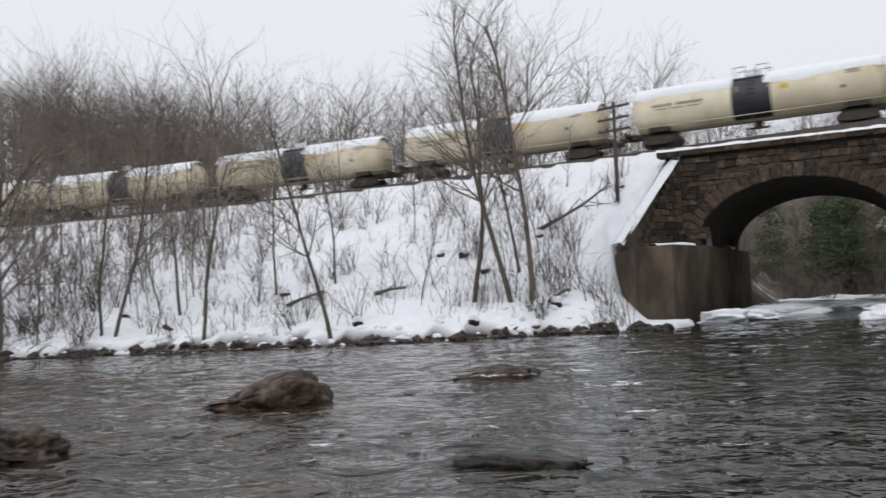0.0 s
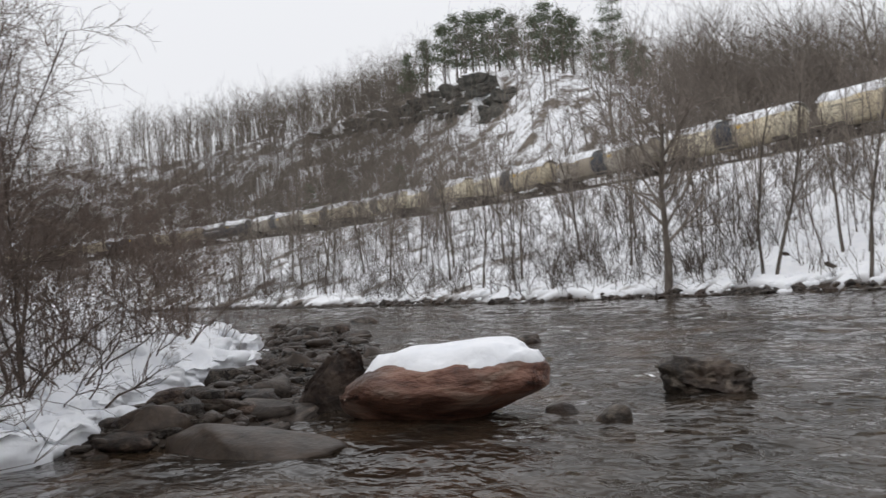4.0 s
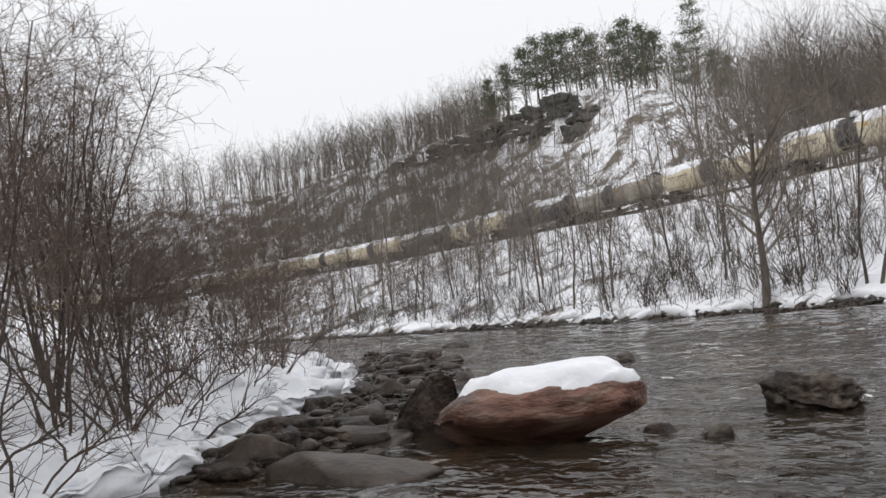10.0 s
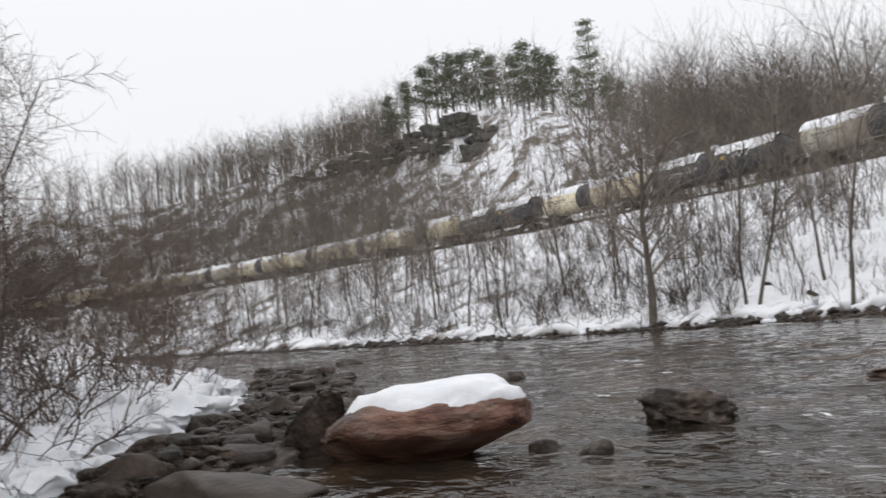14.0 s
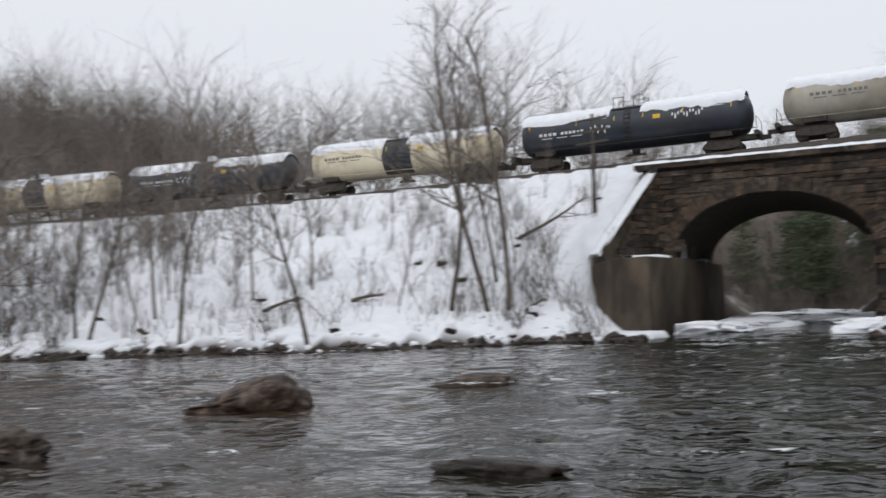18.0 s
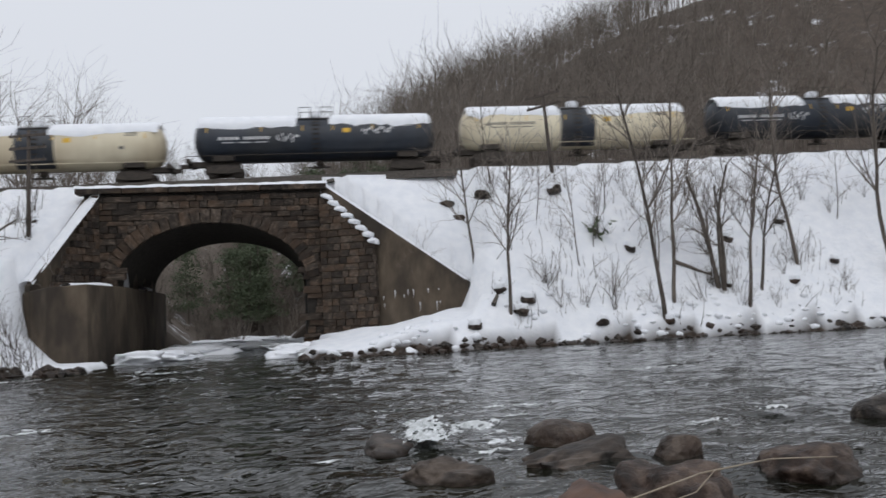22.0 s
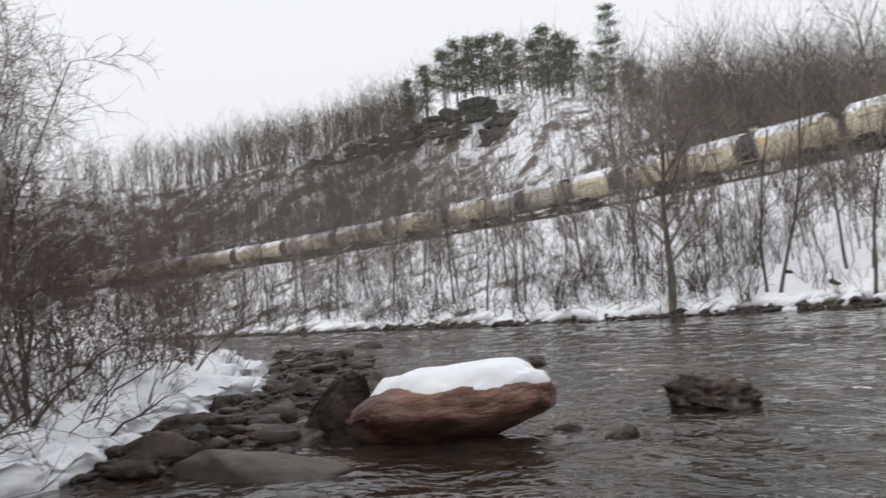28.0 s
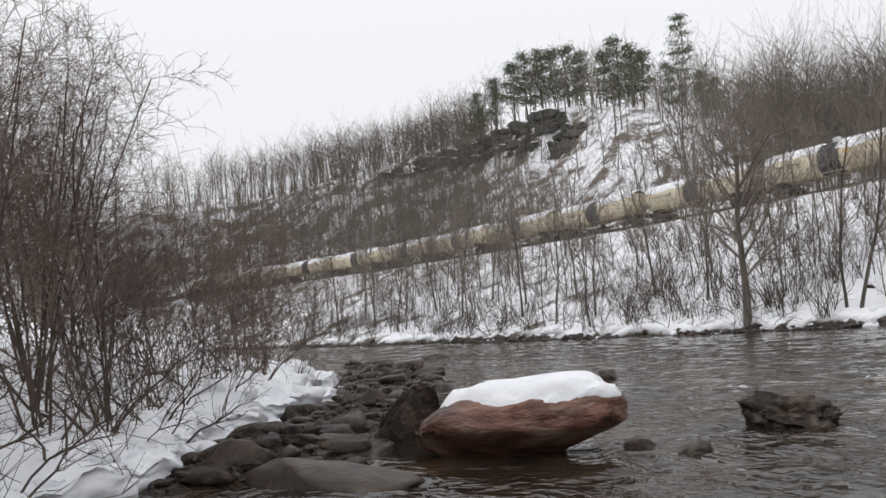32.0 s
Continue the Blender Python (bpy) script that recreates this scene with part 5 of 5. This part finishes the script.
SLIM_TREES = ((-14.3, 61.3, 0.55), (-2.1, 55.8, 0.7), (-12.2, 61.5, 0.6), (-14.6, 56.0, 0.7), (-6.6, 50.6, 0.6), (-4.5, 49.3, 0.75), (19.9, 53.4, 0.75), (46.7, 46.4, 0.8), (29.8, 48.8, 0.75), (26.4, 50.5, 0.7), (-13.4, 48.2, 0.8), (33, 47.5, 0.7))
spots = list(SLIM_TREES)
while len(spots) < 190:
    az = rng.uniform(-66, 42) if rng.random() < 0.26 else rng.uniform(-71, -26)
    x = math.tan(radians(az)) * 52
    x *= rng.uniform(0.9, 1.1)
    ys, yt = float(np.interp(x, SHORE_X, SHORE_Y)), float(np.interp(x, TRACK_X, TRACK_Y))
    y = ys + 1.5 + (yt - ys - 3.5) * rng.random()
    s, n = to_bridge(x, y)
    if -4 < s < 25 and n > -16:
        continue
    spots.append((x, y, rng.uniform(0.45, 1.05) if az > -33 else rng.uniform(0.6, 1.45)))
for k, (x, y, sc) in enumerate(spots):
    plant_tree(slim[k % 5], x, y, sc, rng.uniform(0, 360), "thin bare sapling on the snowy bank", "saplings on the far bank", rng.uniform(-7, 7))


def join_plants(name, variants, spots, material, label, category, seed=0):
    """Many plants as one mesh; variants: arrays, spots: x, y, z, scale."""
    rs = np.random.RandomState(seed)
    V, F, n = [], [], 0
    for x, y, z, sc in spots:
        v, f = variants[rs.randint(len(variants))]
        a = rs.uniform(0, 6.28)
        c, s = math.cos(a), math.sin(a)
        V.append(np.stack([v[:, 0] * c - v[:, 1] * s, v[:, 0] * s + v[:, 1] * c, v[:, 2]], -1) * sc + np.array([x, y, z]))
        F.append(f + n)
        n += len(v)
    return tagged(mesh_part(name, np.concatenate(V), np.concatenate(F), material), label, category, kind="stuff")


def simple_tree(seed, height, limbs, subs, fine):
    tr, cr = grow_tree(seed, height=height, r=0.2, limbs=limbs, subs=subs, twigs=1, lean=4, fine=fine, first=0.25, steps=(6, 2, 1), long=1.6, reach=1.5)
    return seg_arrays(tr[::1] + cr, 3)


def polar_spots(n, seed, az0, az1, d0, d1, sc0, sc1, dense=None):
    rs = np.random.RandomState(seed)
    az, d = rs.uniform(az0, az1, 6 * n), np.sqrt(rs.uniform(d0 ** 2, d1 ** 2, 6 * n))
    x, y = d * np.sin(np.radians(az)), d * np.cos(np.radians(az))
    ok = y > np.interp(x, TRACK_X, TRACK_Y) + 10
    if dense:
        ok &= rs.random_sample(6 * n) < dense(az, d)
    x, y = x[ok][:n], y[ok][:n]
    return list(zip(x, y, land(x, y) - 0.2, rs.uniform(sc0, sc1, len(x))))


def shrub_stems(seed, n, *a):
    """The meshes of a shrub's stems, each with its own twigs."""
    return [quick_mesh("stem", *seg_arrays(grow_shrub(seed * 40 + k, a[0], 1, *a[1:]), 3), REDTWIG) for k in range(n)]


def grow_shrub(seed, height, stems, subs, twigs, fine, wide=34, low=1, bend=0.13):
    rng = random.Random(seed)
    segs = []
    for k in range(stems):
        d = spread(Vector((0, 0, 1)), rng, rng.uniform(4, wide))
        p = Vector((rng.uniform(-0.35, 0.35), rng.uniform(-0.35, 0.35), -0.15))
        h = height * rng.uniform(0.55, 1.05)
        pts = limb(segs, p, d, h, 0.02 * fine * rng.uniform(0.7, 1.3), 6, rng, bend, 0.04, 0.25)
        for m in range(subs):
            q, d1, r = pts[rng.randrange(low, 6)]
            b = limb(segs, q, spread(d1, rng, rng.uniform(25, 55)), h * rng.uniform(0.2, 0.42), max(0.006 * fine, r * 0.55), 2, rng, 0.2, 0.03, 0.35)
            for w in range(twigs):
                q2, d2, r2 = rng.choice(b)
                limb(segs, q2, spread(d2, rng, rng.uniform(25, 55)), h * rng.uniform(0.08, 0.2), 0.0042 * fine, 1, rng, 0.15, 0.03, 0.5)
    return segs


hill_kinds = [simple_tree(300 + k, 14, 10, 2, 2.8) for k in range(7)]
join_plants("hillside_trees", hill_kinds, polar_spots(950, 1, -78, -55, 110, 300, 0.6, 1.05) + polar_spots(480, 11, -55, -25, 100, 240, 0.6, 1.05, lambda az, d: np.where((az > -52) & (az < -39) & (d < 208), 0.3, 1.0)), GREYTWIG, "bare grey-brown winter woods on the snowy hillside", "woods", 1)
hill_brush = [seg_arrays(grow_shrub(360 + k, 3.6, 4, 2, 1, 2.2, 60, 1, 0.2), 3) for k in range(5)]
join_plants("hillside_brush", hill_brush, polar_spots(240, 5, -78, -55, 120, 285, 0.6, 1.3) + polar_spots(620, 12, -54, -34, 100, 215, 0.3, 0.8), HILLTWIG, "bare brown brush covering the hillside", "brush", 8)
join_plants("right_hill_trees", hill_kinds, polar_spots(760, 2, 13, 46, 75, 205, 0.4, 0.75) + polar_spots(340, 9, 12, 36, 140, 200, 0.35, 0.65) + polar_spots(200, 19, 18, 40, 80, 150, 0.5, 0.85), GREYTWIG, "dense brown winter woods on the hill above the track", "woods", 2)
mid_kinds = [simple_tree(330 + k, 15, 18, 5, 1.35) for k in range(5)]
join_plants("trackside_trees", mid_kinds, polar_spots(44, 7, -44, -26, 95, 150, 0.9, 1.3) + polar_spots(120, 3, -42, 4, 84, 150, 0.7, 1.1) + polar_spots(46, 4, -4, 18, 110, 165, 0.5, 0.85), TWIG, "bare trees beyond the railway", "woods", 3)


spots = []
rs = np.random.RandomState(77)
for x in -80 - 115 * rs.random_sample(110) ** 0.8:
    ys, yt = float(np.interp(x, SHORE_X, SHORE_Y)), float(np.interp(x, TRACK_X, TRACK_Y))
    y = ys + 1.5 + (yt - ys - 3) * rs.random_sample()
    spots.append((x, y, land_at(x, y) - 0.2, rs.uniform(0.3, 0.62)))
join_plants("far_bank_woods", mid_kinds, spots, GREYTWIG, "grey-brown saplings crowding the far bank upstream", "woods", 13)
brush_kinds = [seg_arrays(grow_shrub(400 + k, 2.6, 8, 3, 1, 1.1), 3) for k in range(4)]
rs = np.random.RandomState(12)
spots = []
while len(spots) < 330:
    az = rs.uniform(-68, -33) if rs.random() < 0.55 else rs.uniform(-33, 44)
    x = math.tan(radians(az)) * rs.uniform(43, 62)
    ys, yt = float(np.interp(x, SHORE_X, SHORE_Y)), float(np.interp(x, TRACK_X, TRACK_Y))
    y = ys + 1.2 + (yt - ys - 3) * rs.random() ** 1.3
    s, n = to_bridge(x, y)
    if -3 < s < 24 and n > -16:
        continue
    spots.append((x, y, land_at(x, y), rs.uniform(0.35, 1.0) * (1.35 if az < -28 else 1.0)))
low_spots = []
for k in range(560):
    x = -rs.uniform(34, 140)
    ys, yt = float(np.interp(x, SHORE_X, SHORE_Y)), float(np.interp(x, TRACK_X, TRACK_Y))
    y = ys + 1.0 + (yt - ys - 5) * rs.random() ** 1.6
    low_spots.append((x, y, land_at(x, y), rs.uniform(0.45, 1.05)))
for x, y in zip(rs.uniform(-10, -2.2, 34), rs.uniform(46.5, 61, 34)):
    spots.append((x, y, land_at(x, y), rs.uniform(0.6, 1.1)))
for x in rs.uniform(-46, -11, 70):
    ys, yt = float(np.interp(x, SHORE_X, SHORE_Y)), float(np.interp(x, TRACK_X, TRACK_Y))
    y = ys + 1.5 + (yt - ys - 3) * rs.random_sample()
    spots.append((x, y, land_at(x, y), rs.uniform(0.6, 1.15)))
for x, y in zip(rs.uniform(16, 26, 14), rs.uniform(50, 58, 14)):
    if to_bridge(x, y)[1] > 1.5:
        spots.append((x, y, land_at(x, y), rs.uniform(0.4, 0.8)))
join_plants("bank_brush", brush_kinds, spots, HILLTWIG, "bare brown brush along the far bank", "brush", 5)
join_plants("waterside_brush", [(v, f) for v, f in [seg_arrays(grow_shrub(460 + k, 3.2, 4, 5, 1, 1.5, 60, 1, 0.22), 3) for k in range(5)]], low_spots, HILLTWIG, "tangled brush at the foot of the far bank", "brush", 9)
weed_kinds = [seg_arrays(grow_shrub(440 + k, 1.0, 3, 1, 1, 0.7, 40), 3) for k in range(5)]
xs = np.where(rs.random_sample(2000) < 0.35, rs.uniform(-150, -30, 2000), rs.uniform(-45, 55, 2000))
ys0, yt0 = np.interp(xs, SHORE_X, SHORE_Y), np.interp(xs, TRACK_X, TRACK_Y)
ys = ys0 + 1.0 + (yt0 - ys0 - 2.5) * rs.random_sample(2000)
bs, bn = to_bridge(xs, ys)
keep = ~((bs > -3) & (bs < 24) & (bn > -16)) & (fbm(xs, ys, 5, 2, 60) > -0.12)
join_plants("bank_weeds", weed_kinds, list(zip(xs[keep], ys[keep], land(xs, ys)[keep], rs.uniform(0.5, 1.8, keep.sum()))), GREYTWIG, "dead stalks and twigs poking through the snow of the far bank", "weeds", 7)
spots = []
for k in range(150):
    s, n = rs.uniform(-8, 26), rs.uniform(23, 50)
    x, y = from_bridge(s, n)
    spots.append((x, y, land_at(x, y), rs.uniform(0.9, 1.9)))
join_plants("creek_brush", brush_kinds, spots, GREYTWIG, "bare brush in the creek valley behind the arch", "brush", 6)

near_kinds = [shrub_stems(500 + k, 8, 4.4, 14, 6, 0.7, 50, 3, 0.2) for k in range(5)]
thin_kinds = [shrub_stems(520 + k, 7, 3.0, 9, 4, 0.75, 46, 2, 0.24) for k in range(3)]
crook_kinds = [[quick_mesh("stem", *seg_arrays(grow_shrub(21000 + 9 * q + k, 3.4, 1, 8, 4, 1.5, 50, 2, 0.32), 4), STEM) for k in range(6)] for q in range(3)]
rng = random.Random(23)
spots = []
while len(spots) < 66:
    x = rng.uniform(-36, -12.2) if len(spots) > 6 else rng.uniform(-18, -12.2)
    front = len(spots) < 20
    y = float(np.interp(x, NEAR_X, NEAR_Y)) - (rng.uniform(0.5, 2.6) if front else (4.6 if x > -20 else 2.0) + abs(rng.gauss(0, 3.2)))
    if math.hypot(x, y) < 11.8:
        continue
    spots.append((x, y, front))
for k, (x, y, front) in enumerate(spots):
    root = new("shrub")
    size = rng.uniform(0.7, 1.15)
    root.matrix_world = pose(x, y, land_at(x, y) - 0.05, 0, 0, rng.uniform(0, 360)) @ Matrix.Scale(size, 4)
    for me in ((crook_kinds[k % 3] if k % 5 < 3 else thin_kinds[k % 3]) if front else near_kinds[k % 5]):
        shared("stem", me, root)
    tagged(root, "sparse bare shrub rising from the snow" if front else "dense bare red-brown shrub in the snow", "shrub", "shrubs of the thicket")
tall = [tree_kind(540 + k, REDTWIG, STEM, height=7.5, r=0.05, limbs=40, subs=8, twigs=6, stems=5, fine=0.55, first=0.2, curl=1.8, long=0.85, steps=(10, 4, 3), fork=1.45) for k in range(2)]
for k, (x, y, sc) in enumerate(((-14.2, 0.6, 0.8), (-16.5, -0.4, 1.05), (-17.6, 0.9, 1.1), (-21.5, 2.6, 1.05), (-17.6, 3.3, 0.8), (-15.9, 1.9, 0.85), (-18.8, 2.2, 0.9), (-20.5, 0.4, 1.0), (-22.8, 3.6, 0.85), (-24, 0.8, 1.05), (-15.2, -1.4, 0.9))):
    plant_tree(tall[k % 2], x, y, sc, k * 67, "tall bare alder with many fine twigs on the near bank", "alders of the thicket")


# conifers: trunk, whorled limbs, clumps of needles with gaps between
def conifer_kind(seed, height, spreadw, bare=0.25, layers=0):
    rng = random.Random(seed)
    trunk, V, F = [], [], []
    pts = limb(trunk, Vector((0, 0, -0.3)), Vector((0, 0, 1)), height, 0.2, 10, rng, 0.02, 0.02, 0.1)
    rs = np.random.RandomState(seed)
    n = 0
    for k in range(int(height * 4.2)):
        f = bare + (1 - bare) * ((rng.randrange(layers) + rng.uniform(0.3, 0.6)) / layers if layers else rng.random())
        zc = f * height
        reach = spreadw * (1 - f) ** 0.75 * rng.uniform(0.45, 1.15) + 0.3
        a = rng.uniform(0, 6.28)
        d = Vector((math.cos(a), math.sin(a), rng.uniform(0.0, 0.25)))
        limb(trunk, Vector((0, 0, zc)), d.normalized(), reach, 0.035, 2, rng, 0.05, 0.03, 0.4)
        for c in range(4):
            q = Vector((0, 0, zc)) + d * (reach * (0.4 + 0.65 * c / 4))
            m = 16
            cen = np.array(q[:]) + rs.normal(0, [0.75, 0.75, 0.3], (m, 3))
            e1, e2 = rs.normal(0, 0.17, (m, 3)), rs.normal(0, 0.17, (m, 3))
            V.append(np.stack([cen, cen + e1, cen + e2], 1).reshape(-1, 3))
            F.append(np.arange(m * 3).reshape(-1, 3) + n)
            n += m * 3
    return quick_mesh("trunk", *seg_arrays(trunk, 5), BARK, True), quick_mesh("crown", np.concatenate(V), np.concatenate(F), NEEDLE)


pines = [conifer_kind(600, 13, 4.4, 0.2), conifer_kind(601, 12, 3.8, 0.15), conifer_kind(602, 13, 4.8, 0.28), conifer_kind(603, 24, 8.0, 0.12, 11)]
for k, (az, d, sc) in enumerate(((-55.3, 238, 0.8), (-54.2, 236, 0.95), (-53.0, 234, 1.05), (-52.2, 232, 1.1), (-51.2, 231, 1.15), (-50.4, 230, 1.1), (-49.5, 229, 1.1), (-48.6, 228, 1.05), (-47.2, 224, 1.0), (-46.4, 222, 1.2), (-45.6, 221, 1.15), (-44.9, 220, 1.0), (-43.4, 216, 0.8), (-41.4, 214, 0.8), (-40.7, 213, 0.7), (-56.4, 190, 0.6), (-60, 200, 0.6), (-62, 210, 0.6))):
    plant_tree(pines[k % 3], (d - 4) * math.sin(radians(az)), (d - 4) * math.cos(radians(az)), sc * 1.18, k * 77, "dark green pine on the hilltop", "pines on the hilltop", name="pine_tree")
plant_tree(pines[3], 214 * math.sin(radians(-42.4)), 214 * math.cos(radians(-42.4)), 1.05, 30, "tall lone white pine standing above the woods", "pines on the hilltop", name="pine_tree")
rng = random.Random(31)
for k in range(20):
    x, y = from_bridge(rng.uniform(2, 22), rng.uniform(32, 50))
    plant_tree(pines[k % 2], x, y, rng.uniform(0.5, 0.8), k * 50, "dark hemlock in the creek valley behind the bridge", "hemlocks behind the bridge", name="hemlock")
# a rhododendron in the snow
x, y = 29.7, 48.9
root = new("rhododendron")
root.matrix_world = pose(x, y, land_at(x, y))
V, F = [], []
rs = np.random.RandomState(44)
segs = grow_shrub(77, 1.6, 10, 2, 1, 1.4)
mesh_part("stems", *seg_arrays(segs, 3), BARK, root)
for k, s in enumerate(segs[3::3][:70]):
    c, e = np.array(s[1][:]), rs.normal(0, 0.16, (2, 3))
    V.append(np.stack([c, c + e[0], c + e[0] + e[1], c + e[1]]))
    F.append(np.arange(4)[None] + 4 * k)
mesh_part("leaves", np.concatenate(V), np.concatenate(F), NEEDLE, root)
tagged(root, "evergreen rhododendron poking through the snow", "shrub")

# ---- telegraph poles ----
def telegraph_pole(x, y, z, height, turn, tilt, arms):
    root = new("telegraph_pole")
    root.matrix_world = pose(x, y, z, 0, tilt, turn)
    bm = bmesh.new()
    tube(bm, (0, 0, -0.3), (0, 0, height), 0.14, 0.1, 9)
    part("pole", bm, POLE, root)
    for k in range(arms):
        bm = bmesh.new()
        zc = height - 0.35 - k * 0.75
        block(bm, -1.25, 1.25, -0.16, -0.05, zc - 0.07, zc + 0.07)
        arm = part("crossarm", bm, POLE, root)
        for q in (-1.1, -0.55, 0.55, 1.1):
            bm = bmesh.new()
            tube(bm, (q, -0.1, zc + 0.07), (q, -0.1, zc + 0.24), 0.035, 0.03, 6)
            part("insulator", bm, UNDER, arm)
    return tagged(root, "old wooden telegraph pole with crossarms, no wires", "utility pole", "poles along the railway")


telegraph_pole(-3.05, 58.6, land_at(-3.05, 58.6), 6.3, -35, 1, 3)
telegraph_pole(29.1, 53.1, land_at(29.1, 53.1), 5.4, -55, -4, 2)
# fallen logs on the bank
for k, (x, y, l, turn, tilt) in enumerate(((-7.6, 56.5, 6, 20, -22), (-21, 48, 2.5, 10, -25), (-16, 49, 2, -10, -8), (-6.2, 48.6, 1.8, 40, -30), (21.5, 46.6, 4.5, 40, -25), (34, 46.5, 4, -50, 30), (-27, 45, 4, 60, 25))):
    tr, cr = grow_tree(700 + k, l, 0.14, limbs=5, subs=1, twigs=1)
    root = new("fallen_log")
    root.matrix_world = pose(x, y, land_at(x, y) + 0.15, 0, 90 + tilt, turn)
    mesh_part("trunk", *chain_arrays(tr, 6), BARK, root, smooth=True)
    mesh_part("branches", *seg_arrays(cr, 3), TWIG, root)
    tagged(root, "dead fallen trunk lying on the snowy bank", "log", "fallen trunks")


# ---- foam ----
def foam(name, x, y, lx, ly, cells, seed, parent=None, z=0.05, turn=0, dense=0.42):
    """A lacy patch of broken white water, lx by ly metres, thickest at its middle."""
    nx, ny = int(cells), max(8, int(cells * 0.5))
    U, V = np.meshgrid(np.linspace(-1, 1, nx), np.linspace(-1, 1, ny), indexing="ij")
    lace = 0.5 * fbm(U * lx * 1.2 + seed, V * ly * 2.4, 0.4, 3, seed) + 0.75 * fbm(U * lx + seed, V * ly * 2.2, 0.09, 2, seed + 1)
    keep = (lace + dense - 0.75 * np.sqrt(U * U + V * V)) > 0
    P = np.stack([U * lx + 0.2 * lx * V, V * ly, z * (0.25 + 0.95 * fbm(U * lx, V * ly * 1.5, 0.22, 3, seed + 2))], -1).reshape(-1, 3)
    F = grid_faces(nx, ny)
    F = F[keep.ravel()[F].all(1)]
    ob = mesh_part(name, P, F if len(F) else grid_faces(nx, ny)[:1], FOAM, parent, smooth=True)
    ob.matrix_local = pose(x, y, 0.04 + z, 0, 0, turn)
    return ob


rng = random.Random(61)
for k in range(90):
    x, y = rng.uniform(-70, 45), rng.uniform(12, 42)
    foam("riffle", x, y, rng.uniform(0.3, 1.0) * (0.5 + y / 40), rng.uniform(0.08, 0.2) * (0.5 + y / 40), 70, 800 + k, water, 0.06, 0, 0.25)
WHITE = ((5.55, 15.2, 0.4, 1.7, 100, -18), (5.15, 13.9, 0.45, 0.7, 80, -10), (6.1, 14.6, 1.1, 0.7, 90, 0), (6.1, 13.0, 0.5, 0.25, 50, 10), (5.4, 12.2, 0.8, 0.18, 50, -12), (6.4, 14.0, 0.4, 0.22, 50, 0), (-2.6, 24.1, 1.3, 0.35, 60, 0), (-4.4, 23.2, 1.3, 0.25, 60, 0), (-1.2, 20.4, 0.9, 0.4, 60, 5), (0.6, 12.6, 0.8, 0.18, 50, 0), (9.6, 12.8, 1.0, 0.35, 60, 10), (11.8, 13.6, 0.9, 0.35, 60, 0), (8.6, 17.5, 1.2, 0.25, 60, 0), (6.2, 18.6, 0.8, 0.3, 60, 0), (16.2, 24, 1.6, 0.3, 60, 0), (3, 40, 3, 0.4, 60, -6), (-3, 41, 3, 0.4, 60, -6), (12, 38, 3, 0.35, 60, -6))
for k, (x, y, lx, ly, cells, turn) in enumerate(WHITE):
    tagged(foam("foam", x, y, lx, ly, cells * 1.6, 900 + k, None, 0.13 if k < 3 else 0.08, turn, 0.6 if k < 2 else 0.3), "white water breaking at the rocks", "foam", kind="stuff")


# ---- movement ----
def motions():
    for j, car in train.items():
        rows = []
        for k in range(17):
            t = 2.0 * k
            s = 11.9 + 13.1 * (t - 20.3) + 18.5 * j + float(np.interp(t, [0, 2, 4, 9, 13, 17, 20, 26, 29, 31, 32], [1.3, -0.5, -1.1, -2.2, -2.2, -1.2, 0, 0.3, 2.6, 5.0, 5.4]))
            x, y, z = track_point(s)
            rows.append((t, pose(x, y, z + 0.36, 0, 0, math.degrees(heading(s)))))
        walk(car, rows)
    walk(water, [(0.0, pose(-6, 0, 0)), (32.0, pose(6, 0, 0))])


motions()
